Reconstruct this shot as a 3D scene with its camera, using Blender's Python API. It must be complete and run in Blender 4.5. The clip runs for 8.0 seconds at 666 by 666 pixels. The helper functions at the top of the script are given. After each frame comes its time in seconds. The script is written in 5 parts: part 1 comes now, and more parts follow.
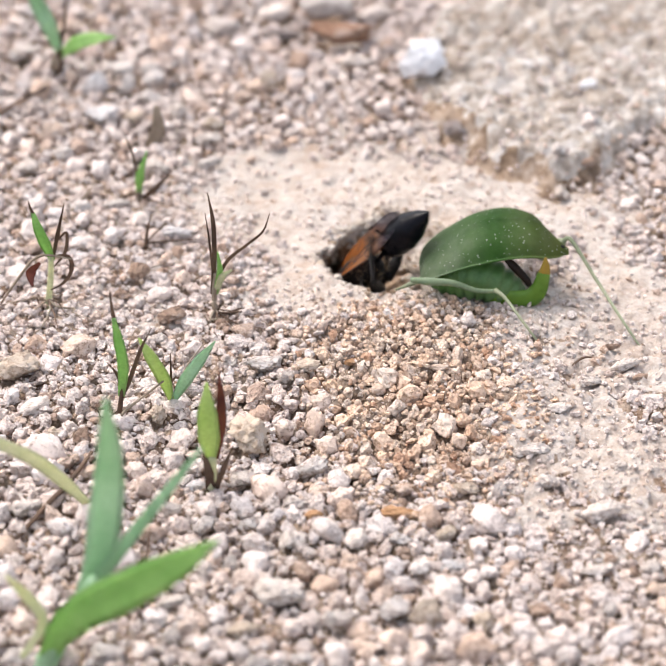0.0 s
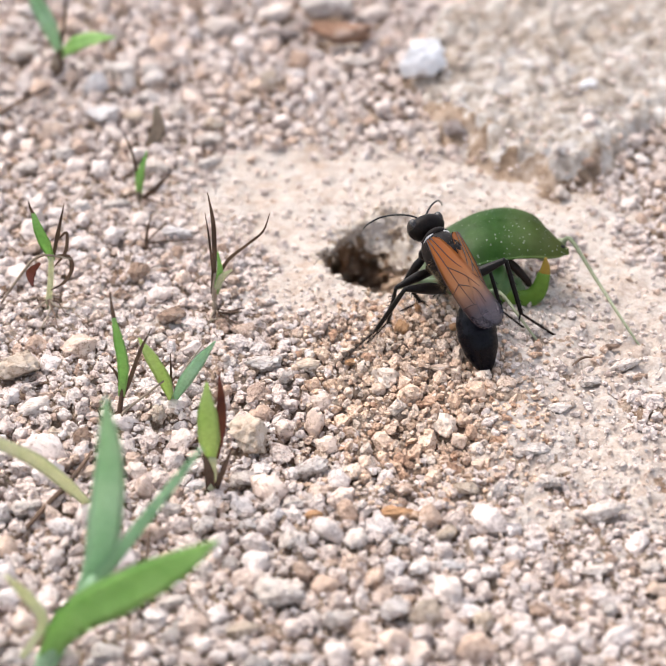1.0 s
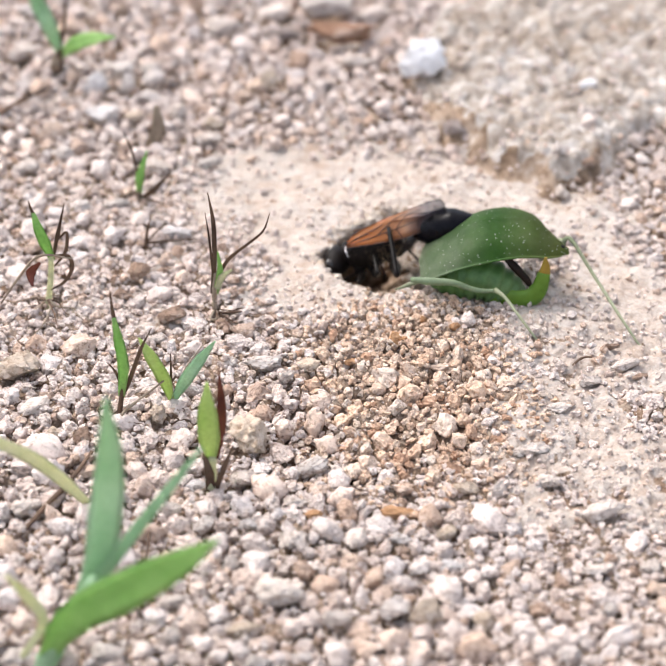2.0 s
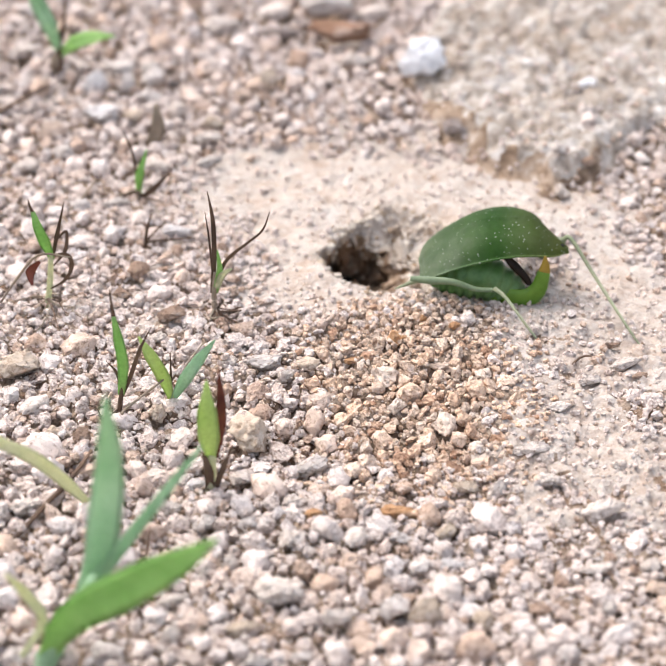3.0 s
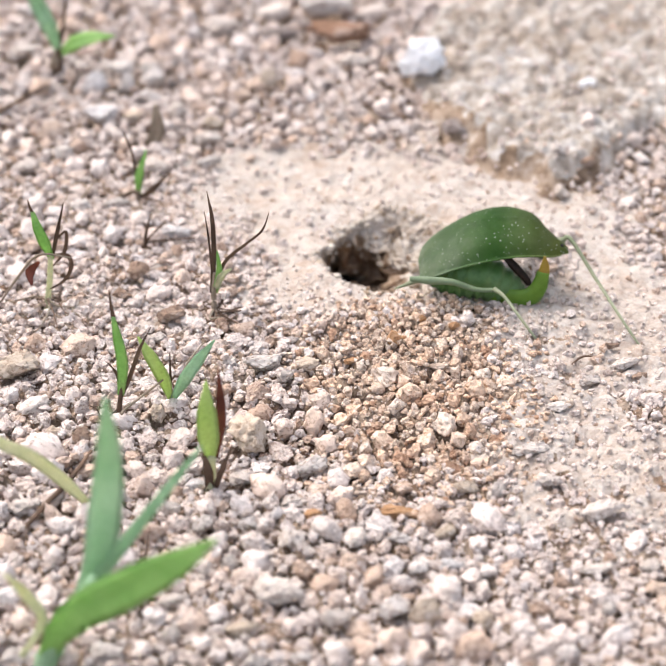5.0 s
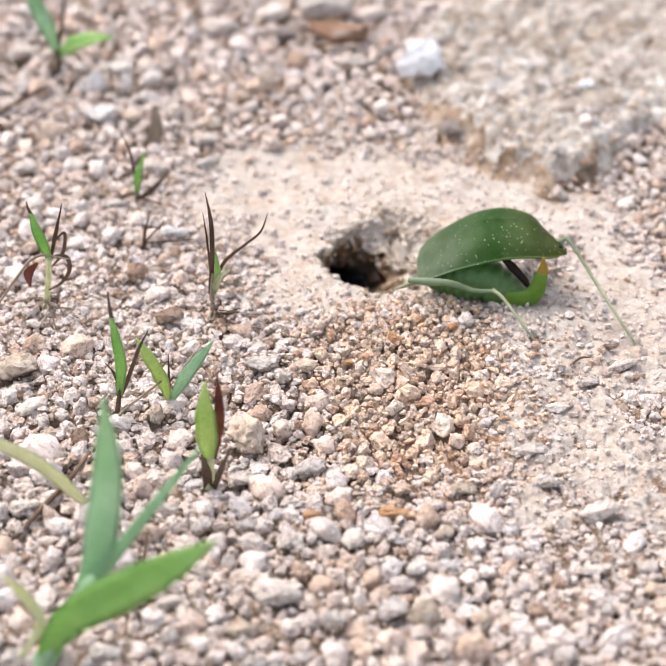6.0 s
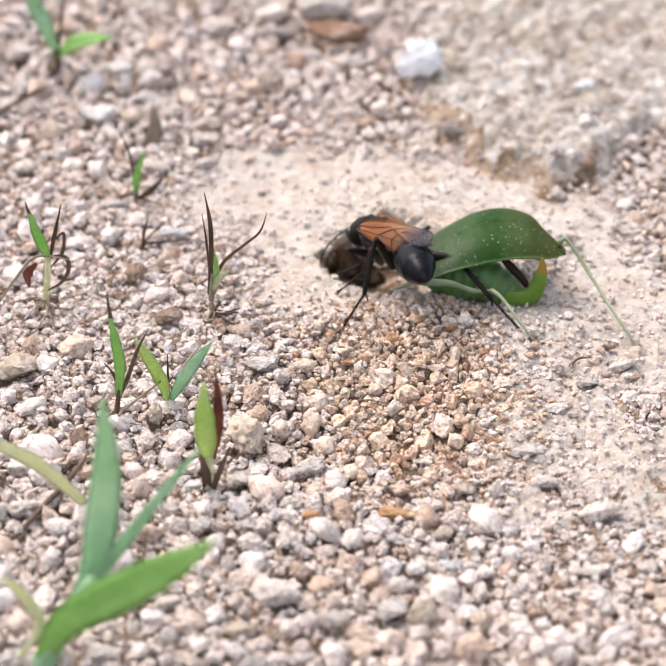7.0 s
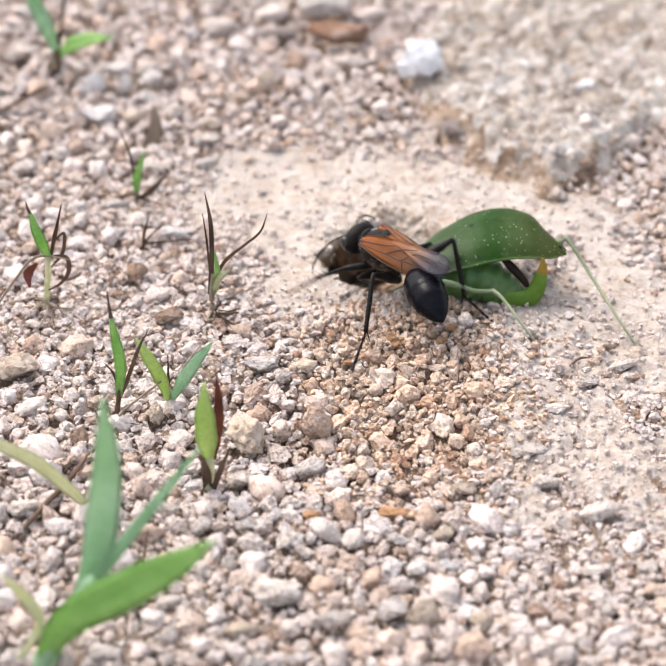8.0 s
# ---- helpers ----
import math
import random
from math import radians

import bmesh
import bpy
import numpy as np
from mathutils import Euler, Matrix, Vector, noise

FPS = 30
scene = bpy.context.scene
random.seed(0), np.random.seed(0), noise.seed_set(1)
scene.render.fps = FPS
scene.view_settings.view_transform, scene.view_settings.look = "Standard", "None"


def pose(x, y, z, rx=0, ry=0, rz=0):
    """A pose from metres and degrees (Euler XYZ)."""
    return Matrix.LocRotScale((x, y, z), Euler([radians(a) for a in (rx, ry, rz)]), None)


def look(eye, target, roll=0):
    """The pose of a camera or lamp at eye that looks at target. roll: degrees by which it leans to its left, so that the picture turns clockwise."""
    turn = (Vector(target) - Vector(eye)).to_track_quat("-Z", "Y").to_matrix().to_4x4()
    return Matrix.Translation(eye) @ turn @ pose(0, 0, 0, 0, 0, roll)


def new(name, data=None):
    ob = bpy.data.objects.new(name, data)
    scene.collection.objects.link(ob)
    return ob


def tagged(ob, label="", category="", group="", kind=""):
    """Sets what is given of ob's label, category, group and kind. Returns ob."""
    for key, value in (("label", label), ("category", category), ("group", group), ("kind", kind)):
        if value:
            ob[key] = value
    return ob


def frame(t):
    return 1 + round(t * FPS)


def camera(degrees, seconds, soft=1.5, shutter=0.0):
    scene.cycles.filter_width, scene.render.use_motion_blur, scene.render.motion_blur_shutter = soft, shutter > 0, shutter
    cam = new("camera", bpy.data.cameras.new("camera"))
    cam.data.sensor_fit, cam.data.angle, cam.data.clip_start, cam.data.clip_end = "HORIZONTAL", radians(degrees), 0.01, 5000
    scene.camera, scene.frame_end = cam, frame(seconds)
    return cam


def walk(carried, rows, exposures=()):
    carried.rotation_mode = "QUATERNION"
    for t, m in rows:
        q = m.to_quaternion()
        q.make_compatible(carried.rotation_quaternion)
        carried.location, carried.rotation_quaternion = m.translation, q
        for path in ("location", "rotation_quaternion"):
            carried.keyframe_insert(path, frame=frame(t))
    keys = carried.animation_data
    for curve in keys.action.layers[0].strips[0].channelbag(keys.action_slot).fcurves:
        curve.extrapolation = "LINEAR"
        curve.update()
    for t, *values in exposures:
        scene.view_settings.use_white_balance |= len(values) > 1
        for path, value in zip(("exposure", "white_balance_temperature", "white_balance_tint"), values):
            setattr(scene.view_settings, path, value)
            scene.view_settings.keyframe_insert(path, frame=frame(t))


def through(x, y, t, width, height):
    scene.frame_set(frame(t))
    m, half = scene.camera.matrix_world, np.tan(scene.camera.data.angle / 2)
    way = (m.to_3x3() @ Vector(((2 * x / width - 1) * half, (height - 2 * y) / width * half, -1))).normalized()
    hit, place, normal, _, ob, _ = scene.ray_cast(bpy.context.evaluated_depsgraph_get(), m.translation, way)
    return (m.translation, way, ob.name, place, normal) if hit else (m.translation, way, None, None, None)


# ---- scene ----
# All lengths below are in millimetres; part() turns them into metres.
MM = 0.001
EYE = (0.0, -0.22527, 0.15773)
cam = camera(18.0, 8.0, soft=1.25, shutter=0.4)
cam.data.dof.use_dof = True
cam.data.dof.focus_distance = 0.264
cam.data.dof.aperture_fstop = 27.0


def aim(right, down):
    """The camera's pose, turned a little from the ground's middle: thousandths of a degree to the right and down."""
    return look(EYE, (0, 0, 0)) @ pose(0, 0, 0, -down / 1000, 0, 0) @ pose(0, 0, 0, 0, -right / 1000, 0)


walk(cam, [
    (0.0, aim(-12, -35)), (1.7, aim(-15, -35)), (2.8, aim(-10, 0)), (3.5, aim(0, 0)), (4.7, aim(-5, 0)),
    (5.8, aim(46, -35)), (6.5, aim(46, -40)), (7.0, aim(70, -46)), (7.5, aim(70, -52)), (8.0, aim(58, -46)),
])

# ---- light: a bright, hazy sky with a wide, weak sun ----
world = bpy.data.worlds.new("sky")
scene.world = world
world.use_nodes = True
wn = world.node_tree
sky = wn.nodes.new("ShaderNodeTexSky")
sky.sky_type = "NISHITA"
sky.sun_disc = False
sky.sun_elevation, sky.sun_rotation = radians(58), radians(-50)
sky.dust_density, sky.air_density = 4.0, 1.0
back = wn.nodes["Background"]
back.inputs["Strength"].default_value = 0.15
veil = wn.nodes.new("ShaderNodeHueSaturation")  # thin cloud takes the blue out of the sky
veil.inputs["Saturation"].default_value = 0.55
wn.links.new(sky.outputs["Color"], veil.inputs["Color"])
wn.links.new(veil.outputs["Color"], back.inputs["Color"])
sun = new("sun", bpy.data.lights.new("sun", "SUN"))
sun.data.energy, sun.data.angle, sun.data.color = 0.65, radians(26), (1.0, 0.95, 0.90)
sun.matrix_world = look((-0.40, 0.34, 0.85), (0, 0, 0))
scene.view_settings.exposure = 1.30


# ---- materials ----
def material(name, rough=0.8, spec=0.3):
    m = bpy.data.materials.new(name)
    m.use_nodes = True
    nt = m.node_tree
    b = nt.nodes["Principled BSDF"]
    b.inputs["Roughness"].default_value = rough
    b.inputs["Specular IOR Level"].default_value = spec
    return m, nt, b


def noise_tex(nt, scale, detail=4.0, rough=0.6, kind="ShaderNodeTexNoise"):
    n = nt.nodes.new(kind)
    n.inputs["Scale"].default_value = scale
    if kind == "ShaderNodeTexNoise":
        n.inputs["Detail"].default_value = detail
        n.inputs["Roughness"].default_value = rough
    co = nt.nodes.new("ShaderNodeTexCoord")
    nt.links.new(co.outputs["Object"], n.inputs["Vector"])
    return n


def ramp(nt, source, stops, mode="LINEAR"):
    r = nt.nodes.new("ShaderNodeValToRGB")
    r.color_ramp.interpolation = mode
    el = r.color_ramp.elements
    while len(el) < len(stops):
        el.new(0.5)
    for e, (p, c) in zip(el, stops):
        e.position, e.color = p, (*c, 1)
    nt.links.new(source, r.inputs["Fac"])
    return r.outputs["Color"]


def mix(nt, a, b, fac, mode="MIX"):
    n = nt.nodes.new("ShaderNodeMix")
    n.data_type, n.blend_type = "RGBA", mode
    for value, socket in ((fac, n.inputs[0]), (a, n.inputs[6]), (b, n.inputs[7])):
        if isinstance(value, (float, int)):
            socket.default_value = value
        elif isinstance(value, tuple):
            socket.default_value = (*value, 1)
        else:
            nt.links.new(value, socket)
    return n.outputs[2]


def bump(nt, b, height, strength=0.5, dist=0.0003):
    n = nt.nodes.new("ShaderNodeBump")
    n.inputs["Strength"].default_value, n.inputs["Distance"].default_value = strength, dist
    nt.links.new(height, n.inputs["Height"])
    nt.links.new(n.outputs["Normal"], b.inputs["Normal"])


GRUS = [(0.0, (0.74, 0.61, 0.545)), (0.12, (0.73, 0.645, 0.605)), (0.26, (0.71, 0.57, 0.49)), (0.38, (0.73, 0.655, 0.625)),
        (0.52, (0.74, 0.63, 0.57)), (0.64, (0.69, 0.60, 0.55)), (0.74, (0.74, 0.63, 0.575)), (0.86, (0.70, 0.545, 0.445)), (0.95, (0.50, 0.355, 0.27)),
        (1.0, (0.73, 0.665, 0.645))]
ORANGE = [(0.0, (0.76, 0.54, 0.39)), (0.2, (0.77, 0.62, 0.505)), (0.4, (0.73, 0.515, 0.37)), (0.6, (0.77, 0.58, 0.445)),
          (0.78, (0.75, 0.64, 0.55)), (0.92, (0.67, 0.465, 0.335)), (1.0, (0.51, 0.315, 0.21))]


def speckle(nt, fine, pits, gate):
    """Dark mineral flecks, and the shade of pinholes and crevices painted as dots, thick in some places and missing in
    others.
    """
    a = ramp(nt, fine.outputs["Fac"], [(0.36, (0.40, 0.31, 0.25)), (0.47, (1, 1, 1))])
    b = ramp(nt, pits.outputs["Fac"], [(0.38, (0.36, 0.28, 0.23)), (0.47, (1, 1, 1))])
    g = ramp(nt, gate.outputs["Fac"], [(0.44, (0, 0, 0)), (0.58, (1, 1, 1))])
    return mix(nt, a, mix(nt, a, b, 1.0, "MULTIPLY"), g)


def stone_material(name, stops, island, speck=0.5):
    """Weathered granite grains: a tone for each grain, crusted with paler crystals and dark flecks, with a gritty relief."""
    m, nt, b = material(name, 0.9, 0.2)
    if island:
        tone = nt.nodes.new("ShaderNodeNewGeometry").outputs["Random Per Island"]
    else:
        tone = nt.nodes.new("ShaderNodeObjectInfo").outputs["Random"]
    base = ramp(nt, tone, stops)
    patch = noise_tex(nt, 620, 6, 0.7)
    fine = noise_tex(nt, 2600, 5, 0.8)
    pits = noise_tex(nt, 4600, 3, 0.7)
    gate = noise_tex(nt, 480, 3, 0.6)
    cells = noise_tex(nt, 1700, kind="ShaderNodeTexVoronoi")
    stain = ramp(nt, patch.outputs["Fac"], [(0.34, (0.44, 0.32, 0.25)), (0.47, (0.98, 0.96, 0.94)), (0.68, (1.0, 0.99, 0.98))])
    c = mix(nt, base, stain, 0.5, "MULTIPLY")
    white = ramp(nt, patch.outputs["Fac"], [(0.55, (0, 0, 0)), (0.66, (1, 1, 1))])
    c = mix(nt, c, (0.73, 0.665, 0.62), mix(nt, (0, 0, 0), white, 0.35))
    c = mix(nt, c, speckle(nt, fine, pits, gate), speck, "MULTIPLY")
    nt.links.new(c, b.inputs["Base Color"])
    h = mix(nt, patch.outputs["Color"], fine.outputs["Color"], 0.5)
    h = mix(nt, h, cells.outputs["Distance"], 0.35)
    bump(nt, b, h, 1.0, 0.0012)
    return m


M_STONE = stone_material("stone_parts", GRUS, False, 0.75)
M_GRAVEL = stone_material("gravel", GRUS, True, 0.75)
M_SPOIL = stone_material("spoil", ORANGE, True, 0.75)
M_SPOIL_PARTS = stone_material("spoil_parts", ORANGE, False, 0.75)


def plain_stone(name, color, speck=0.5):
    return stone_material(name, [(0.0, tuple(c * 0.9 for c in color)), (1.0, color)], False, speck)


M_TONES = {
    "chalk": plain_stone("chalky_stone", (0.65, 0.585, 0.545), 0.7),
    "white": plain_stone("white_quartz", (0.78, 0.765, 0.775), 0.05),
    "cream": plain_stone("cream_stone", (0.66, 0.575, 0.515), 0.65),
    "peach": plain_stone("peach_stone", (0.64, 0.49, 0.39), 0.3),
    "rust": plain_stone("rust_brown_stone", (0.30, 0.175, 0.115), 0.4),
    "orange": plain_stone("orange_stone", (0.52, 0.30, 0.16), 0.3),
    "brown": plain_stone("brown_stone", (0.36, 0.25, 0.185), 0.5),
    "rosy": plain_stone("rosy_brown_stone", (0.47, 0.34, 0.265), 0.4),
    "tan": plain_stone("tan_stone", (0.56, 0.455, 0.36), 0.6),
    "grey": plain_stone("grey_stone", (0.57, 0.51, 0.47), 0.75),
    "blue": plain_stone("blue_grey_stone", (0.64, 0.60, 0.585), 0.6),
    "dark": plain_stone("dark_stone", (0.30, 0.25, 0.23), 0.5),
}


def ground_material(name, speck, tint, relief=0.0009):
    """Pale pinkish granite sand, crusted together."""
    m, nt, b = material(name, 0.95, 0.15)
    big, patch = noise_tex(nt, 60, 4), noise_tex(nt, 240, 4, 0.6)
    mid = noise_tex(nt, 700, 6, 0.7)
    cells = noise_tex(nt, 1500, kind="ShaderNodeTexVoronoi")
    lumps = noise_tex(nt, 560, kind="ShaderNodeTexVoronoi")
    c = ramp(nt, mid.outputs["Fac"], [(0.28, (0.30, 0.22, 0.165)), (0.38, (0.50, 0.43, 0.37)), (0.54, (0.59, 0.53, 0.47)), (0.70, (0.66, 0.615, 0.57))])
    c = mix(nt, c, tint, 1.0, "MULTIPLY")
    tone = nt.nodes.new("ShaderNodeSeparateColor")
    nt.links.new(lumps.outputs["Color"], tone.inputs[0])
    each = ramp(nt, tone.outputs[0], [(0.0, (1.0, 0.94, 0.89)), (0.3, (1.04, 1.03, 1.02)), (0.6, (0.93, 0.90, 0.88)), (0.85, (1.05, 1.03, 1.02)), (1.0, (0.86, 0.77, 0.70))])
    c = mix(nt, c, each, 0.8, "MULTIPLY")
    c = mix(nt, c, ramp(nt, big.outputs["Fac"], [(0.35, (0.95, 0.89, 0.84)), (0.6, (1, 1, 1))]), 1.0, "MULTIPLY")
    c = mix(nt, c, ramp(nt, patch.outputs["Fac"], [(0.36, (0.66, 0.54, 0.46)), (0.47, (1, 1, 1))]), speck * 0.8, "MULTIPLY")
    c = mix(nt, c, speckle(nt, noise_tex(nt, 2600, 5, 0.8), noise_tex(nt, 4600, 3, 0.7), noise_tex(nt, 300, 3, 0.6)), speck, "MULTIPLY")
    nt.links.new(c, b.inputs["Base Color"])
    bump(nt, b, mix(nt, mid.outputs["Color"], cells.outputs["Distance"], 0.45), 1.0, relief)
    return m


M_GROUND = ground_material("sandy_soil", 0.22, (0.79, 0.79, 0.805), 0.0005)
# gritty brown soil, its colour darkened to paint shade between the grains
M_SHADED_SOIL = ground_material("gritty_soil_gap_shade", 0.8, (0.54, 0.475, 0.42))


def earth_material(name, stops):
    """Crumbling subsoil laid bare in the burrow."""
    m, nt, b = material(name, 0.95, 0.15)
    mid, fine = noise_tex(nt, 420, 6, 0.7), noise_tex(nt, 1900, 4, 0.7)
    nt.links.new(ramp(nt, mid.outputs["Fac"], stops), b.inputs["Base Color"])
    bump(nt, b, mix(nt, mid.outputs["Color"], fine.outputs["Color"], 0.5), 1.0, 0.0008)
    return m


# darker brown down the tunnel, paler beige on the pit's sides
M_EARTH = earth_material("tunnel_earth", [(0.30, (0.17, 0.10, 0.06)), (0.44, (0.33, 0.22, 0.145)), (0.56, (0.45, 0.33, 0.24)), (0.70, (0.56, 0.44, 0.34))])
M_WALL = earth_material("pit_wall_earth", [(0.34, (0.27, 0.185, 0.125)), (0.42, (0.52, 0.43, 0.345)), (0.52, (0.66, 0.585, 0.51)), (0.70, (0.70, 0.645, 0.59))])


def shaded_bank_material():
    """Brown soil along the foot of the raised crust, with the shade of its edge in the colour."""
    m, nt, b = material("brown_shaded_bank", 0.95, 0.15)
    mid, fine = noise_tex(nt, 330, 6, 0.7), noise_tex(nt, 1900, 4, 0.7)
    c = ramp(nt, mid.outputs["Fac"], [(0.34, (0.10, 0.065, 0.045)), (0.46, (0.23, 0.16, 0.11)), (0.56, (0.35, 0.26, 0.195)), (0.66, (0.52, 0.44, 0.375))])
    nt.links.new(c, b.inputs["Base Color"])
    bump(nt, b, mix(nt, mid.outputs["Color"], fine.outputs["Color"], 0.4), 1.0, 0.0009)
    return m


M_SHADED_BANK = shaded_bank_material()


def crust_material():
    """The hardened grey-beige crust behind, mottled with pebbly blotches."""
    m, nt, b = material("weathered_crust", 0.95, 0.15)
    big, mid, fine = noise_tex(nt, 110, 4, 0.6), noise_tex(nt, 380, 5, 0.65), noise_tex(nt, 1500, 4, 0.7)
    c = ramp(nt, mid.outputs["Fac"], [(0.34, (0.20, 0.155, 0.125)), (0.44, (0.36, 0.305, 0.26)), (0.54, (0.45, 0.40, 0.355)), (0.64, (0.60, 0.56, 0.53))])
    c = mix(nt, c, ramp(nt, big.outputs["Fac"], [(0.38, (0.78, 0.73, 0.68)), (0.58, (1, 1, 1))]), 1.0, "MULTIPLY")
    nt.links.new(c, b.inputs["Base Color"])
    bump(nt, b, mix(nt, mid.outputs["Color"], fine.outputs["Color"], 0.4), 1.0, 0.0012)
    return m


M_CRUST = crust_material()


M_CRUMB = stone_material("earth_crumb", [(0.0, (0.40, 0.30, 0.21)), (0.3, (0.60, 0.51, 0.42)), (0.85, (0.68, 0.61, 0.54)), (1.0, (0.28, 0.19, 0.125))], True)


def leaf_material(name, low, high, rough=0.45, along=2500, through=0.25):
    """A blade or shell that lets some light through, streaked along its length."""
    m, nt, b = material(name, rough, 0.4)
    n = noise_tex(nt, along, 3)
    big = noise_tex(nt, 120, 3)
    c = mix(nt, low, high, ramp(nt, big.outputs["Fac"], [(0.35, (0, 0, 0)), (0.65, (1, 1, 1))]))
    c = mix(nt, c, ramp(nt, n.outputs["Fac"], [(0.3, (0.75, 0.78, 0.7)), (0.6, (1, 1, 1))]), 0.7, "MULTIPLY")
    nt.links.new(c, b.inputs["Base Color"])
    t = nt.nodes.new("ShaderNodeBsdfTranslucent")
    nt.links.new(c, t.inputs["Color"])
    s = nt.nodes.new("ShaderNodeMixShader")
    s.inputs[0].default_value = through
    nt.links.new(b.outputs[0], s.inputs[1])
    nt.links.new(t.outputs[0], s.inputs[2])
    nt.links.new(s.outputs[0], nt.nodes["Material Output"].inputs["Surface"])
    bump(nt, b, n.outputs["Fac"], 0.2, 0.0001)
    return m, nt, b, c


M_GRASS = leaf_material("grass_green", (0.27, 0.50, 0.13), (0.43, 0.65, 0.24), 0.4, 2500, 0.5)[0]
M_GRASS_BLUE = leaf_material("grass_blue_green", (0.36, 0.56, 0.34), (0.50, 0.68, 0.47), 0.4, 2500, 0.5)[0]
M_GRASS_LIME = leaf_material("grass_lime", (0.46, 0.60, 0.19), (0.60, 0.71, 0.30), 0.4, 2500, 0.5)[0]
M_GRASS_PALE = leaf_material("grass_yellow", (0.66, 0.67, 0.42), (0.76, 0.74, 0.54), 0.45, 2500, 0.5)[0]
M_DRY = leaf_material("dry_brown", (0.055, 0.030, 0.020), (0.22, 0.135, 0.09), 0.8)[0]
M_STRAW = leaf_material("dry_straw", (0.26, 0.19, 0.14), (0.42, 0.34, 0.26), 0.8)[0]
M_RED = leaf_material("red_brown_blade", (0.10, 0.02, 0.016), (0.30, 0.085, 0.045), 0.6)[0]


def katydid_shell():
    """Waxy green with pale specks of dust."""
    m, nt, b, c = leaf_material("katydid_green", (0.040, 0.115, 0.018), (0.075, 0.17, 0.032), 0.5, 1500, 0.25)
    b.inputs["Specular IOR Level"].default_value = 0.22
    v = noise_tex(nt, 1700, kind="ShaderNodeTexVoronoi")
    v.inputs["Randomness"].default_value = 1.0
    gate = noise_tex(nt, 260, 3)
    dot = ramp(nt, v.outputs["Distance"], [(0.12, (1, 1, 1)), (0.19, (0, 0, 0))])
    few = ramp(nt, gate.outputs["Fac"], [(0.42, (0, 0, 0)), (0.52, (1, 1, 1))])
    f = mix(nt, dot, few, 1.0, "MULTIPLY")
    film = noise_tex(nt, 150, 5, 0.65)
    c = mix(nt, c, (0.27, 0.30, 0.20), ramp(nt, film.outputs["Fac"], [(0.42, (0, 0, 0)), (0.70, (0.4, 0.4, 0.4))]))
    co = nt.nodes.new("ShaderNodeTexCoord")
    sep = nt.nodes.new("ShaderNodeSeparateXYZ")
    nt.links.new(co.outputs["Object"], sep.inputs[0])
    lie = nt.nodes.new("ShaderNodeMapRange")
    lie.inputs[1].default_value, lie.inputs[2].default_value = -0.011, 0.010
    nt.links.new(sep.outputs["X"], lie.inputs[0])
    # paler grey-green towards the left end, broken up by the film noise
    pale_left = mix(nt, ramp(nt, lie.outputs[0], [(0.0, (0.95, 0.95, 0.95)), (0.22, (0.45, 0.45, 0.45)), (0.5, (0.0, 0.0, 0.0))]), ramp(nt, film.outputs["Fac"], [(0.3, (0.5, 0.5, 0.5)), (0.6, (1, 1, 1))]), 1.0, "MULTIPLY")
    c = mix(nt, c, (0.31, 0.35, 0.25), pale_left)
    c = mix(nt, c, (0.15, 0.12, 0.035), ramp(nt, lie.outputs[0], [(0.55, (0, 0, 0)), (0.92, (0.55, 0.55, 0.55))]))
    nt.links.new(mix(nt, c, (0.62, 0.66, 0.56), f), b.inputs["Base Color"])
    return m


M_SHELL = katydid_shell()
M_BELLY = leaf_material("katydid_belly", (0.09, 0.19, 0.05), (0.16, 0.27, 0.10), 0.38, 1800, 0.3)[0]
M_LIMB = leaf_material("katydid_limb", (0.27, 0.30, 0.18), (0.40, 0.41, 0.28), 0.4, 2500, 0.3)[0]
M_THIGH = leaf_material("katydid_thigh", (0.16, 0.22, 0.12), (0.28, 0.34, 0.21), 0.4, 2500, 0.3)[0]
M_SICKLE = leaf_material("katydid_sickle", (0.10, 0.26, 0.03), (0.18, 0.32, 0.04), 0.35, 900, 0.35)[0]
M_SICKLE_TIP = leaf_material("sickle_tip", (0.46, 0.36, 0.05), (0.38, 0.24, 0.04), 0.35, 900, 0.3)[0]


def chitin(name, color, rough, spec=0.5):
    m, nt, b = material(name, rough, spec)
    n = noise_tex(nt, 2500, 4)
    nt.links.new(mix(nt, color, ramp(nt, n.outputs["Fac"], [(0.3, (0.5, 0.5, 0.5)), (0.7, (1.6, 1.5, 1.4))]), 1.0, "MULTIPLY"), b.inputs["Base Color"])
    bump(nt, b, n.outputs["Fac"], 0.25, 0.0001)
    return m


M_BLACK = chitin("wasp_black", (0.006, 0.005, 0.005), 0.38, 0.25)
M_THORAX = chitin("wasp_thorax", (0.007, 0.005, 0.0045), 0.5, 0.1)
M_ABDOMEN = chitin("wasp_abdomen", (0.003, 0.003, 0.005), 0.22, 0.10)
M_LEG = chitin("wasp_leg", (0.006, 0.0045, 0.004), 0.4, 0.14)
M_FOOT = chitin("wasp_foot", (0.013, 0.007, 0.005), 0.45, 0.15)
M_EYE = chitin("wasp_eye", (0.018, 0.014, 0.012), 0.15)
M_VEIN = chitin("wing_vein", (0.035, 0.012, 0.006), 0.4)
M_HAIR = chitin("wasp_hair", (0.19, 0.14, 0.085), 0.7, 0.2)
M_COLLAR_GLINT = chitin("silvery_hair_glint", (0.42, 0.42, 0.45), 0.5, 0.3)


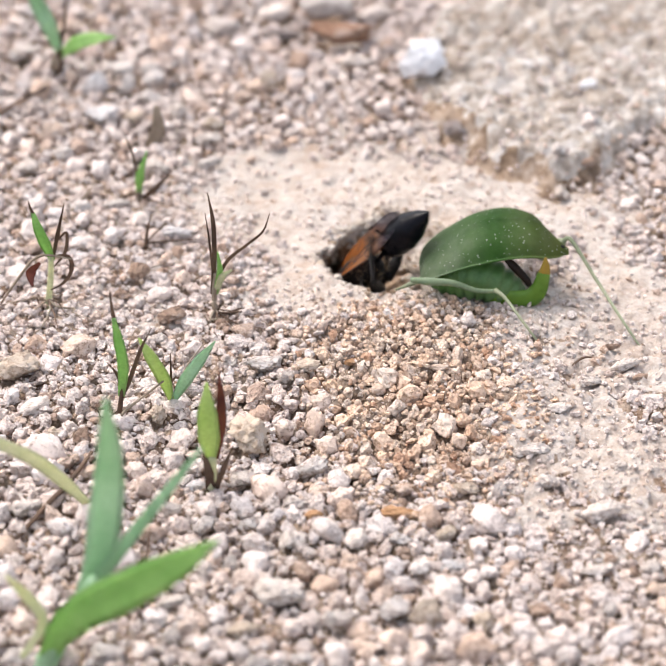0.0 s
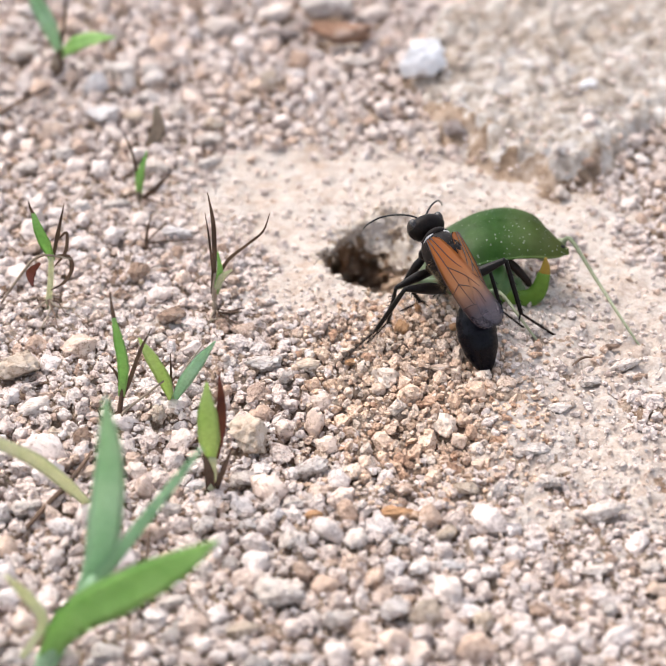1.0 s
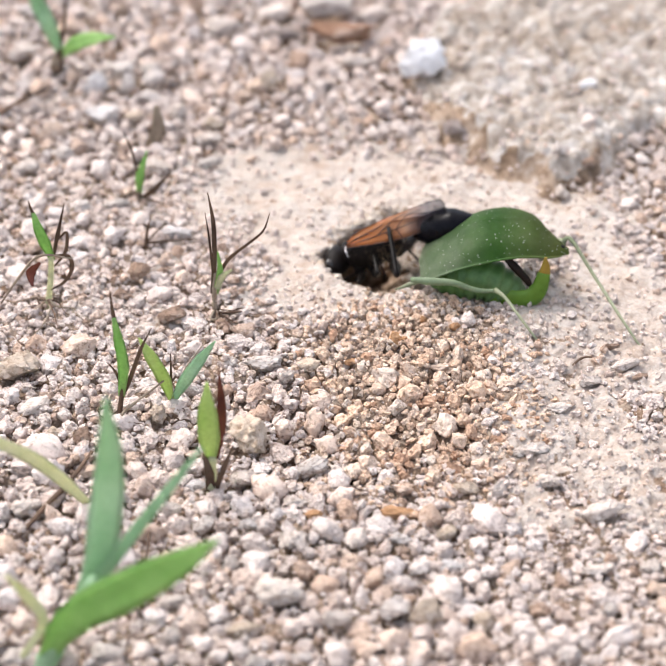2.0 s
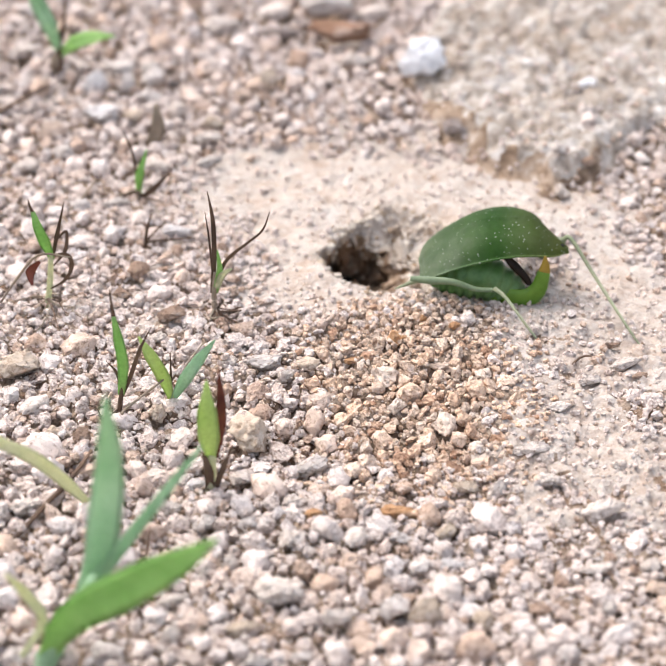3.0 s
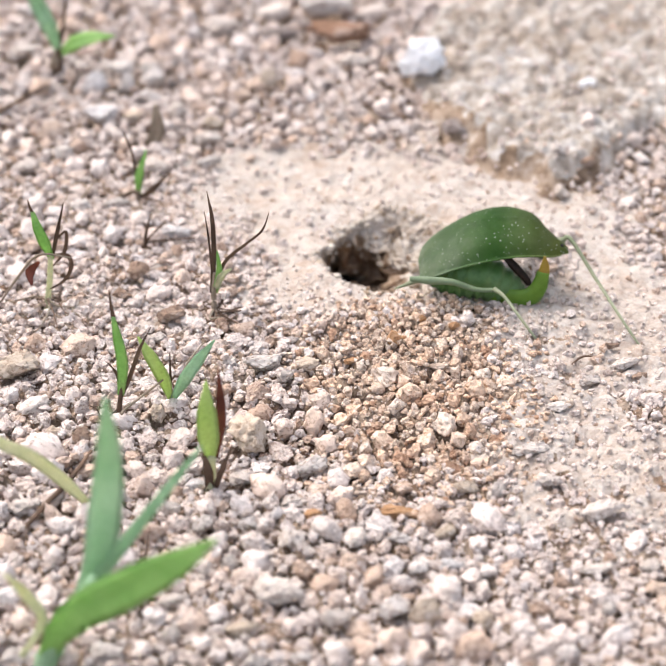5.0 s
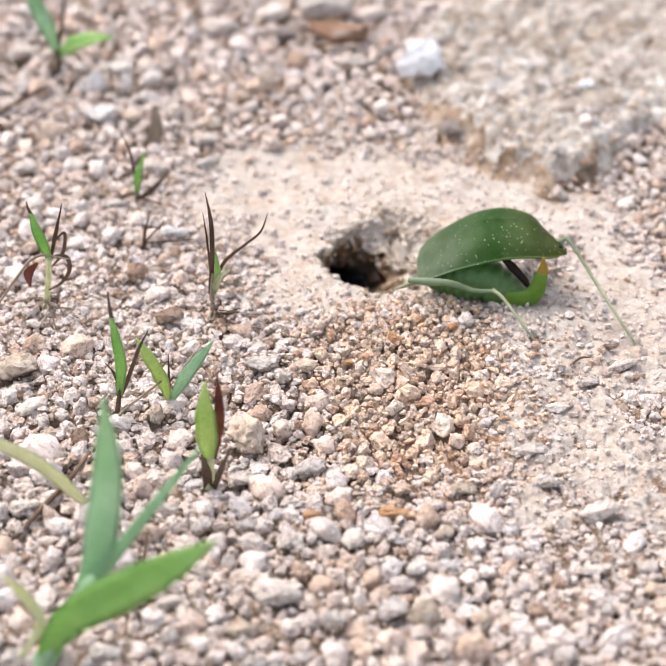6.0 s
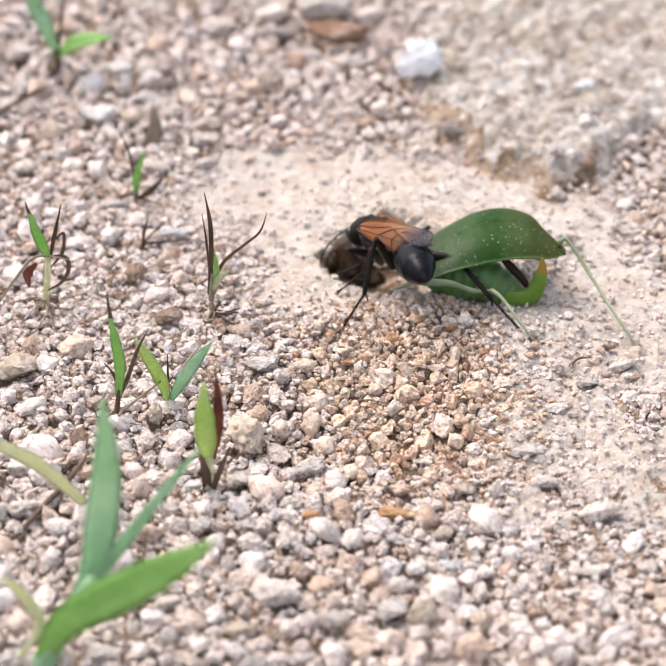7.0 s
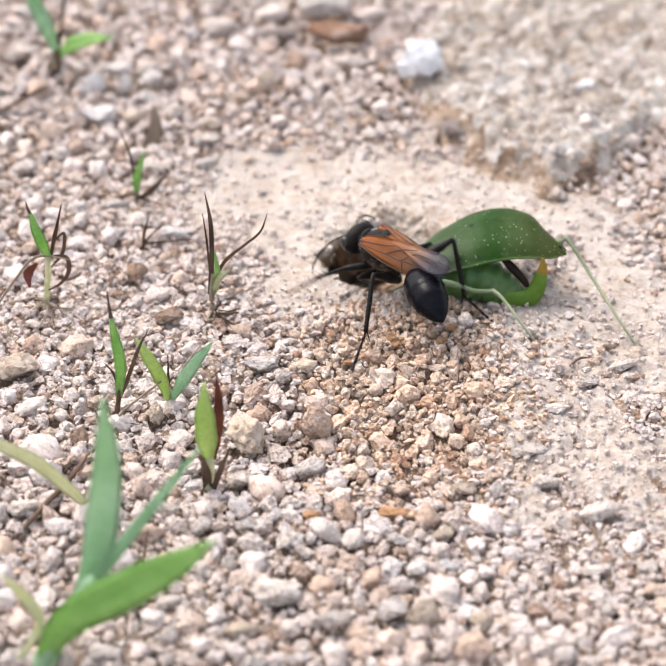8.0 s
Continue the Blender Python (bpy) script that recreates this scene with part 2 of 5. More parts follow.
def wing_material():
    """Amber membrane that turns smoky violet at the tip."""
    m, nt, b = material("wing_membrane", 0.24, 0.4)
    co = nt.nodes.new("ShaderNodeTexCoord")
    sep = nt.nodes.new("ShaderNodeSeparateXYZ")
    nt.links.new(co.outputs["Object"], sep.inputs[0])
    mr = nt.nodes.new("ShaderNodeMapRange")
    mr.inputs[1].default_value, mr.inputs[2].default_value = 0.0, -0.0152
    nt.links.new(sep.outputs["X"], mr.inputs[0])
    wob = noise_tex(nt, 500, 3)
    add = nt.nodes.new("ShaderNodeMath")
    add.operation = "MULTIPLY_ADD"
    add.inputs[1].default_value = 0.12
    nt.links.new(wob.outputs["Fac"], add.inputs[0])
    nt.links.new(mr.outputs[0], add.inputs[2])
    c = ramp(nt, add.outputs[0], [(0.0, (0.50, 0.155, 0.03)), (0.30, (0.56, 0.21, 0.06)), (0.62, (0.50, 0.26, 0.14)), (0.76, (0.22, 0.14, 0.13)), (0.86, (0.115, 0.095, 0.115)), (1.0, (0.085, 0.075, 0.095))])
    nt.links.new(c, b.inputs["Base Color"])
    tr = nt.nodes.new("ShaderNodeBsdfTransparent")
    tl = nt.nodes.new("ShaderNodeBsdfTranslucent")
    nt.links.new(c, tl.inputs["Color"])
    s1, s2 = nt.nodes.new("ShaderNodeMixShader"), nt.nodes.new("ShaderNodeMixShader")
    s1.inputs[0].default_value, s2.inputs[0].default_value = 0.35, 0.22
    nt.links.new(b.outputs[0], s1.inputs[1])
    nt.links.new(tl.outputs[0], s1.inputs[2])
    nt.links.new(s1.outputs[0], s2.inputs[1])
    nt.links.new(tr.outputs[0], s2.inputs[2])
    nt.links.new(s2.outputs[0], nt.nodes["Material Output"].inputs["Surface"])
    bump(nt, b, wob.outputs["Fac"], 0.3, 0.0002)
    return m


M_WING = wing_material()


# ---- mesh helpers ----
def part(name, bm, mat, parent=None, label="", smooth=True):
    """Links a bmesh in millimetres as one mesh object under a thing or a part."""
    bmesh.ops.scale(bm, vec=(MM, MM, MM), verts=bm.verts)
    bmesh.ops.recalc_face_normals(bm, faces=bm.faces)
    me = bpy.data.meshes.new(name)
    bm.to_mesh(me)
    bm.free()
    me.materials.append(mat)
    me.polygons.foreach_set("use_smooth", [smooth] * len(me.polygons))
    ob = new(name, me)
    ob.parent = parent
    return tagged(ob, label)


def empty(name, x=0, y=0, z=0):
    ob = new(name)
    ob.empty_display_size = 0.002
    ob.matrix_basis = pose(x * MM, y * MM, z * MM)
    return ob


def smooth_path(points, n):
    """A Catmull-Rom curve through the points, n+1 samples."""
    p = [Vector(q) for q in points]
    p = [p[0] * 2 - p[1]] + p + [p[-1] * 2 - p[-2]]
    out = []
    for i in range(n + 1):
        s = i / n * (len(p) - 3)
        k = min(int(s), len(p) - 4)
        f = s - k
        a, b, c, d = p[k:k + 4]
        out.append(0.5 * (2 * b + (c - a) * f + (2 * a - 5 * b + 4 * c - d) * f * f + (3 * b - a - 3 * c + d) * f ** 3))
    return out


def lerp(values, f):
    s = f * (len(values) - 1)
    k = min(int(s), len(values) - 2)
    return values[k] + (values[k + 1] - values[k]) * (s - k)


def sweep(bm, path, section, radii, wide=1.0, up=Vector((0, 0, 1)), start=Matrix()):
    """Sweeps a ring (section points in a unit circle) along a path; radii are read along it."""
    rings = []
    for i, q in enumerate(path):
        a, b = path[max(i - 1, 0)], path[min(i + 1, len(path) - 1)]
        t = (b - a).normalized()
        side = t.cross(up)
        side = side.normalized() if side.length > 1e-4 else t.cross(Vector((0, 1, 0))).normalized()
        top = side.cross(t)
        r = lerp(radii, i / (len(path) - 1))
        rings.append([bm.verts.new(start @ (q + (side * sx * wide + top * sy) * r)) for sx, sy in section])
    n = len(section)
    for ra, rb in zip(rings, rings[1:]):
        for k in range(n):
            bm.faces.new((ra[k], ra[(k + 1) % n], rb[(k + 1) % n], rb[k]))
    bm.faces.new(rings[0][::-1])
    bm.faces.new(rings[-1])


def circle(n):
    return [(math.cos(2 * math.pi * k / n), math.sin(2 * math.pi * k / n)) for k in range(n)]


def tube(bm, points, radii, n=8, steps=10, wide=1.0, up=Vector((0, 0, 1))):
    sweep(bm, smooth_path(points, steps), circle(n), radii, wide, up)


BLADE = [(-1, 0.10), (-0.5, -0.10), (0, -0.22), (0.5, -0.10), (1, 0.10), (0.5, -0.02), (0, -0.12), (-0.5, -0.02)]


def blade(bm, points, widths, up=Vector((0, -0.7, 0.7)), steps=14):
    """A keeled leaf blade with thickness."""
    sweep(bm, smooth_path(points, steps), BLADE, [w / 2 for w in widths], 1.0, up)


def ball(bm, centre, radii, turn=(0, 0, 0), u=18, v=12):
    m = Matrix.LocRotScale(centre, Euler([radians(a) for a in turn]), radii)
    return bmesh.ops.create_uvsphere(bm, u_segments=u, v_segments=v, radius=1, matrix=m)["verts"]


# ---- ground ----
def value_noise(x, y, size, seed):
    rng = np.random.RandomState(seed)
    table = rng.rand(64, 64)
    u, v = np.asarray(x) / size + 17.3, np.asarray(y) / size + 31.7
    i, j = np.floor(u).astype(int), np.floor(v).astype(int)
    f, g = u - i, v - j
    f, g = f * f * (3 - 2 * f), g * g * (3 - 2 * g)
    t = lambda a, b: table[a % 64, b % 64]
    return (t(i, j) * (1 - f) + t(i + 1, j) * f) * (1 - g) + (t(i, j + 1) * (1 - f) + t(i + 1, j + 1) * f) * g - 0.5


def bell(x, y, cx, cy, rx, ry):
    return np.exp(-((x - cx) / rx) ** 2 - ((y - cy) / ry) ** 2)


def lumpy(x, y, size, seed):
    """Rounded lumps of about a size, welded together: 1 on their crowns, 0 in the joints."""
    rng = np.random.RandomState(seed)
    jx, jy, jr = rng.rand(64, 64), rng.rand(64, 64), rng.uniform(0.38, 0.78, (64, 64))
    u, v = np.asarray(x) / size + 200, np.asarray(y) / size + 200
    i, j = np.floor(u).astype(int), np.floor(v).astype(int)
    best = np.zeros_like(u)
    for a in (-1, 0, 1):
        for b in (-1, 0, 1):
            p, q = (i + a) % 64, (j + b) % 64
            d2 = (i + a + jx[p, q] - u) ** 2 + (j + b + jy[p, q] - v) ** 2
            best = np.maximum(best, np.sqrt(np.clip(1 - d2 / jr[p, q] ** 2, 0, 1)) * (0.35 + 0.85 * jr[p, q]))
    return best


def slab_edge(x, y):
    """Below 1 on the raised crust behind: a blunt tongue, and a second lobe beside it."""
    a = (np.abs((x - 32) / 20) ** 1.5 + np.abs((y - 70) / 33) ** 1.5) ** 0.667
    b = np.sqrt(((x - 64) / 27) ** 2 + ((y - 79) / 27) ** 2)
    return np.minimum(a, b) + 0.09 * value_noise(x, y, 9, 41) + 0.07 * value_noise(x, y, 3, 42)


def height(x, y):
    """The lie of the soil without the burrow."""
    z = 1.6 * value_noise(x, y, 26, 1) + 0.7 * value_noise(x, y, 8, 2) + 0.5 * value_noise(x, y, 2.6, 3) + 0.16 * value_noise(x, y, 0.9, 4)
    f = np.clip((1.10 - slab_edge(x, y)) / 0.20, 0, 1)
    lift = f * f * (3 - 2 * f)
    z = z + lift * (2.5 + 1.6 * value_noise(x, y, 14, 43) + 1.2 * value_noise(x, y, 4.5, 44))
    return z + 1.2 * bell(x, y, 10, -6, 12, 13)


def coarse(x, y):
    """How stony the ground is, from bare fine sand (0) to open gravel (1)."""
    c = 0.82 + 0.7 * value_noise(x, y, 10, 21) + 0.55 * value_noise(x, y, 3.5, 22)
    c = c - 1.3 * bell(x, y, -2, 36, 16, 14) - 1.2 * bell(x, y, 20, 33, 20, 9) - 1.2 * bell(x, y, -2, 13, 8, 10) - 1.0 * bell(x, y, 8, 8, 10, 4)
    c = c - 0.85 * bell(x, y, 30, -18, 14, 24) - 0.35 * bell(x, y, -28, 6, 12, 12) - 1.0 * bell(x, y, 36, 6, 14, 15)
    c = c + 0.3 * np.clip((-22 - y) / 20, 0, 1) + 0.15 * bell(x, y, -30, -20, 20, 25) + 0.45 * bell(x, y, 10.5, -13, 11, 15) - 0.55 * bell(x, y, 28, -46, 22, 24)
    c = c - 0.95 * np.clip((1.06 - slab_edge(x, y)) / 0.1, 0, 1) - 0.45 * bell(x, y, 24, 42, 12, 8)
    return np.clip(c, 0.03, 1)


HOLE = (7.9, 20.3, 8.4, 10.9)


def hole_radius(x, y):
    """1 on the rim of the burrow's mouth."""
    cx, cy, rx, ry = HOLE
    u, v = (x - cx) / rx, (y - cy) / ry
    ang = np.arctan2(v, u)
    r = np.sqrt(u * u + v * v) * (1 + 0.06 * np.sin(3 * ang + 0.6) + 0.04 * np.sin(7 * ang) + 0.03 * np.sin(15 * ang + 2))
    return r + 0.24 * value_noise(x, y, 2.6, 8) + 0.14 * value_noise(x, y, 0.9, 10)


def axis_lines(fine_lo, fine_hi, step, zone, zstep):
    a = []
    t = fine_lo
    while t < fine_hi:
        a.append(t)
        t += zstep if zone[0] < t < zone[1] else step
    grow = [1.25 ** k * step for k in range(1, 60)]
    hi = fine_hi + np.cumsum(grow)
    lo = fine_lo - np.cumsum(grow)
    return np.concatenate([lo[::-1], a, hi])


def surface(X, Y):
    """Where the soil lies at a place of the plan, the burrow's pit and tunnel included; and how far into the pit it is."""
    near = np.clip(2.2 - np.hypot(X / 90, (Y - 15) / 110), 0, 1)
    C = coarse(X, Y)
    wx, wy = X + 1.1 * value_noise(X, Y, 1.6, 51), Y + 1.1 * value_noise(X, Y, 1.6, 52)
    crumbly = 1.5 * lumpy(wx, wy, 2.7, 53) + 0.9 * lumpy(wx, wy, 1.3, 54) + 0.4 * lumpy(X, Y, 0.7, 55) + 0.4 * value_noise(X, Y, 0.35, 56)
    rugged = np.clip(C * 1.05, 0.14 + 0.34 * np.clip((8 - Y) / 8, 0, 1), 1) + 0.55 * np.clip((1.06 - slab_edge(X, Y)) / 0.1, 0, 1)
    Z = (height(X, Y) - 1.05 * C - 0.15 * C * np.clip((-14 - Y) / 16, 0, 1) - 0.8 * C * np.clip((Y - 36) / 15, 0, 1) - 0.2 + rugged * (crumbly - 0.55)) * near
    r = hole_radius(X, Y)
    # the near and left sides fall steeply, the back and right sides slope in
    slope = 0.14 + 0.56 * np.clip(0.5 + (Y - 21) / 14 + (X - 8) / 20, 0, 1)
    inside = np.clip((1.06 - r) / slope, 0, 1)
    inside = inside * inside * (3 - 2 * inside)
    rough = value_noise(X, Y, 2.2, 7) * 2.2 + value_noise(X, Y, 1.1, 5) * 1.5 + value_noise(X, Y, 0.55, 6) * 0.8
    Z = Z - inside * (4.6 + 1.3 * rough)
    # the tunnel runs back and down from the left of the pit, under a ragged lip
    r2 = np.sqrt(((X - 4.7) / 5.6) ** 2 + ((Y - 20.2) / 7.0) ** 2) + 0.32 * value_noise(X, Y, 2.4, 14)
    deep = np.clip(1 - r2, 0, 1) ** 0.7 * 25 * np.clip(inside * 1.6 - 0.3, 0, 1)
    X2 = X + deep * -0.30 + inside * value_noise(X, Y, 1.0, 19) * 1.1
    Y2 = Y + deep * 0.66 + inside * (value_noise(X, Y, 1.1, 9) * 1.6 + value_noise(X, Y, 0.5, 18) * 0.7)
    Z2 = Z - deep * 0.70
    # clods and hollows all over the pit's sides
    lump = np.clip(inside * 1.5, 0, 1)
    a, b = X2 + 0.6 * Z2, Y2 - 0.8 * Z2
    X2 = X2 + lump * (2.2 * value_noise(a, b, 2.1, 61) + 1.0 * value_noise(a, b, 0.9, 62))
    Y2 = Y2 + lump * (2.2 * value_noise(b, a, 2.1, 63) + 1.0 * value_noise(b, a, 0.9, 64))
    Z2 = Z2 + lump * (1.6 * value_noise(a, b, 1.8, 65) + 0.7 * value_noise(b, a, 0.8, 66))
    return X2, Y2, Z2, inside, deep


def build_ground():
    xs = axis_lines(-62, 62, 0.42, (-4, 19), 0.22)
    ys = axis_lines(-70, 106, 0.42, (6, 34), 0.22)
    X, Y = np.meshgrid(xs, ys)
    X2, Y2, Z2, inside, deep = surface(X, Y)
    verts = np.stack([X2, Y2, Z2], -1).reshape(-1, 3) * MM
    nx, ny = len(xs), len(ys)
    i = np.arange(nx * ny).reshape(ny, nx)
    quads = np.stack([i[:-1, :-1], i[:-1, 1:], i[1:, 1:], i[1:, :-1]], -1).reshape(-1, 4)
    me = bpy.data.meshes.new("ground")
    me.from_pydata(verts.tolist(), [], quads.tolist())
    me.polygons.foreach_set("use_smooth", [True] * len(quads))
    me.materials.append(M_GROUND)
    me.materials.append(M_EARTH)
    me.materials.append(M_SHADED_BANK)
    me.materials.append(M_CRUST)
    me.materials.append(M_SHADED_SOIL)
    me.materials.append(M_WALL)
    dug = inside + 0.5 * value_noise(X, Y, 1.5, 77) > 0.55
    # the crust's brown lower edge; its shade is painted as this band
    crust = np.abs(slab_edge(X, Y) - 1.03 + 0.15 * value_noise(X, Y, 2.2, 78) + 0.12 * value_noise(X, Y, 7, 80)) < 0.06
    crust &= (Y < 60) & (X < 39)
    seen = (np.abs(X) < 61) & (Y > -69) & (Y < 105)
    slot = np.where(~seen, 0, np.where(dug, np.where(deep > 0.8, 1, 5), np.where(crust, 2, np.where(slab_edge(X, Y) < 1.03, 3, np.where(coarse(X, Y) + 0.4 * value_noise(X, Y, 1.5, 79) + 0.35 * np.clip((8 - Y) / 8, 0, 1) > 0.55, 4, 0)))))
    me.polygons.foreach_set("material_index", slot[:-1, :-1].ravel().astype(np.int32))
    ob = new("ground", me)
    return tagged(ob, "pale pinkish granite sand with a dug burrow mouth", "ground", kind="structure")


ground = build_ground()


# ---- grains ----
def ico(subdiv):
    bm = bmesh.new()
    bmesh.ops.create_icosphere(bm, subdivisions=subdiv, radius=1)
    v = np.array([q.co[:] for q in bm.verts])
    f = np.array([[q.index for q in p.verts] for p in bm.faces])
    bm.free()
    return v, f


def pebble_shape(subdiv, seed, angular=0.5):
    """A broken, weathered grain of about unit radius: cut by random planes, then lumped and pitted."""
    v, f = ico(subdiv)
    rng = np.random.RandomState(seed)
    v = v * rng.uniform(0.62, 1.25, 3)
    k = rng.normal(size=(6, 3))
    o = Vector(rng.uniform(-50, 50, 3))
    lumps = np.array([noise.noise(Vector(q) * 1.3 + o) * 0.34 + noise.noise(Vector(q) * 3.1 + o) * 0.20 for q in v])
    v *= 1 + lumps[:, None]
    for _ in range(int(5 + 9 * angular)):
        n = rng.normal(size=3)
        n /= np.linalg.norm(n)
        d = rng.uniform(0.42, 0.78)
        over = np.maximum(v @ n - d, 0)
        v -= np.outer(over * (0.7 + 0.25 * angular), n)
    crust = np.array([noise.noise(Vector(q) * 3.7 + o) * 0.17 + noise.noise(Vector(q) * 8 + o) * 0.15 for q in v])
    v *= 1 + crust[:, None]
    v *= 1 + rng.normal(size=(len(v), 1)) * (0.06 if subdiv < 3 else 0.035)
    return v / np.abs(v).max(), f


def turns(rng, n, flat=1.0):
    """Random turns; a small flat keeps the grains lying on their broad side."""
    q = rng.normal(size=(n, 4)) * np.array([1, flat, flat, 1])
    q /= np.linalg.norm(q, axis=1)[:, None]
    w, x, y, z = q.T
    return np.stack([np.stack([1 - 2 * (y * y + z * z), 2 * (x * y - z * w), 2 * (x * z + y * w)], -1),
                     np.stack([2 * (x * y + z * w), 1 - 2 * (x * x + z * z), 2 * (y * z - x * w)], -1),
                     np.stack([2 * (x * z - y * w), 2 * (y * z + x * w), 1 - 2 * (x * x + y * y)], -1)], 1)


def scatter_mesh(name, places, subdiv, seed, mat, label, category, smooth=True, sink=0.25, angular=0.5):
    """Many grains in one mesh: places are rows of x, y, z, radius."""
    rng = np.random.RandomState(seed)
    places = np.asarray(places)
    shapes = [pebble_shape(subdiv, seed * 100 + k, angular) for k in range(16)]
    pick = rng.randint(0, 16, len(places))
    allv, allf, base = [], [], 0
    for k, (v, f) in enumerate(shapes):
        p = places[pick == k]
        if not len(p):
            continue
        R = turns(rng, len(p), 0.6)
        sc = p[:, 3:4] * rng.uniform(0.8, 1.15, (len(p), 3)) * np.array([1.05, 1.05, 0.85])
        w = np.einsum("nij,vj->nvi", R, v) * sc[:, None, :]
        w += np.stack([p[:, 0], p[:, 1], p[:, 2] + p[:, 3] * (0.5 - sink)], -1)[:, None, :]
        allv.append(w.reshape(-1, 3))
        allf.append((f[None] + (np.arange(len(p)) * len(v))[:, None, None] + base).reshape(-1, 3))
        base += len(p) * len(v)
    V, Fc = np.concatenate(allv) * MM, np.concatenate(allf)
    me = bpy.data.meshes.new(name)
    me.vertices.add(len(V))
    me.vertices.foreach_set("co", V.ravel())
    me.loops.add(len(Fc) * 3)
    me.loops.foreach_set("vertex_index", Fc.ravel())
    me.polygons.add(len(Fc))
    me.polygons.foreach_set("loop_start", np.arange(len(Fc)) * 3)
    me.polygons.foreach_set("use_smooth", [smooth] * len(Fc))
    me.update()
    me.validate()
    me.materials.append(mat)
    return tagged(new(name, me), label, category, kind="stuff")


def in_spoil(x, y):
    return 1.15 * bell(x, y, 10.0, -12.5, 12.5, 18) + 0.3 * value_noise(x, y, 4, 33)


taken = {}


def room(x, y, r, close=0.86):
    """Whether a grain of radius r finds room among those placed so far; then it takes it. close: how far they may overlap."""
    k0, k1 = int(x // 4), int(y // 4)
    for a in range(k0 - 1, k0 + 2):
        for b in range(k1 - 1, k1 + 2):
            for px, py, pr in taken.get((a, b), ()):
                if (px - x) ** 2 + (py - y) ** 2 < (close * (pr + r)) ** 2:
                    return False
    taken.setdefault((k0, k1), []).append((x, y, r))
    return True


def field(rng, n):
    """Random places over the stretch that is seen, wider at the back."""
    y = rng.uniform(-66, 103, n)
    x = rng.uniform(-1, 1, n) * (38 + (y + 66) * 0.13)
    return x, y


# ---- stones that stand out ----
STONE_SHAPES = []
for seed in range(20):
    v, f = pebble_shape(3 if seed < 10 else 4, 900 + seed, 0.2 + 0.08 * (seed % 10))
    me = bpy.data.meshes.new("stone")
    me.from_pydata((v * MM).tolist(), [], f.tolist())
    me.polygons.foreach_set("use_smooth", [True] * len(f))
    STONE_SHAPES.append(me)


def pebble(name, label, tone, x, y, wide, deep, high, shape=0, turn=0, tilt=0, sink=0.3):
    """One loose stone of its own, lying half sunk in the sand."""
    me = STONE_SHAPES[10 + shape % 10].copy()
    me.name = name
    me.materials.append(M_TONES[tone])
    ob = new(name, me)
    z = float(height(np.array(x), np.array(y))) + high * (0.5 - sink)
    ob.matrix_basis = pose(x * MM, y * MM, z * MM, tilt, 0, turn) @ Matrix.Diagonal((wide / 2, deep / 2, high / 2, 1))
    taken.setdefault((int(x // 4), int(y // 4)), []).append((x, y, (wide + deep) / 4))
    return tagged(ob, label, "stone", group="loose stones")


pebble("quartz_pebble", "large white quartz pebble lying on sand", "white", 14.0, 66.9, 9.6, 6.4, 6.2, 1, 0, 0, 0.0)
pebble("pebble", "flat grey speckled granite pebble", "grey", -9.3, -7.3, 5.9, 3.8, 3.6, 8, 10)
pebble("pebble", "angular beige-grey pebble beside a grey one", "cream", -6.1, -10.3, 4.0, 2.9, 2.8, 9, 50)
pebble("pebble", "large cracked tan-grey stone half buried", "tan", -10.0, -23.8, 7.3, 6.1, 5.8, 0, 35, 0, 0.1)
pebble("pebble", "smooth brown pebble standing on its edge", "brown", -26.4, 12.3, 3.6, 4.3, 4.1, 2, 20, 25, 0.1)
pebble("pebble", "rust-brown pebble lying loose on gravel", "brown", -28.4, 8.5, 3.4, 2.4, 2.3, 3, 0)
pebble("pebble", "rust-brown angular stone among dry stalks", "brown", -22.0, 2.9, 5.6, 3.4, 3.3, 6, 30)
pebble("pebble", "smooth olive-tan round pebble half sunk in sand", "tan", -21.6, -18.3, 3.1, 2.9, 2.7, 0, 10, 0, 0.1)
pebble("pebble", "cream angular pebble among smaller gravel grains", "cream", -22.9, -1.8, 3.0, 2.2, 2.1, 7, 0)
pebble("pebble", "brown-grey pebble at the heap's edge", "tan", -3.0, -8.1, 4.6, 2.9, 2.7, 5, 0)
pebble("pebble", "flat peach pebble on the spoil heap", "peach", 13.2, -10.0, 3.3, 2.0, 1.9, 8, 10)
pebble("pebble", "flat orange pebble wedged between gravel grains", "orange", 7.6, -36.8, 5.2, 2.1, 2.0, 4, 5)
pebble("pebble", "small orange pebble lying loose on gravel", "orange", -2.4, -37.8, 2.6, 2.2, 2.1, 2, 5)
pebble("pebble", "whitish granite pebble half sunk in sand", "grey", -2.5, -28.4, 5.4, 3.3, 3.2, 7, 20)
pebble("pebble", "cream rounded pebble among smaller gravel grains", "cream", -4.9, -42.4, 5.1, 3.5, 3.3, 3, 40)
pebble("pebble", "large cream pebble wedged between gravel grains", "cream", -6.1, -51.2, 6.6, 4.3, 4.1, 4, 25)
pebble("pebble", "large cream blocky pebble lying loose on gravel", "cream", 0.3, -55.2, 6.1, 3.9, 3.7, 9, 15)
pebble("pebble", "smooth tan-brown pebble half sunk in sand", "tan", 10.1, -54.4, 4.9, 3.6, 3.4, 1, 0, 0, 0.15)
pebble("pebble", "tan-brown pebble among smaller gravel grains", "tan", -9.9, -56.8, 4.5, 2.8, 2.6, 2, 10)
pebble("pebble", "white quartz-rich pebble wedged between gravel grains", "chalk", 6.1, -54.1, 4.9, 4.1, 3.9, 6, 30)
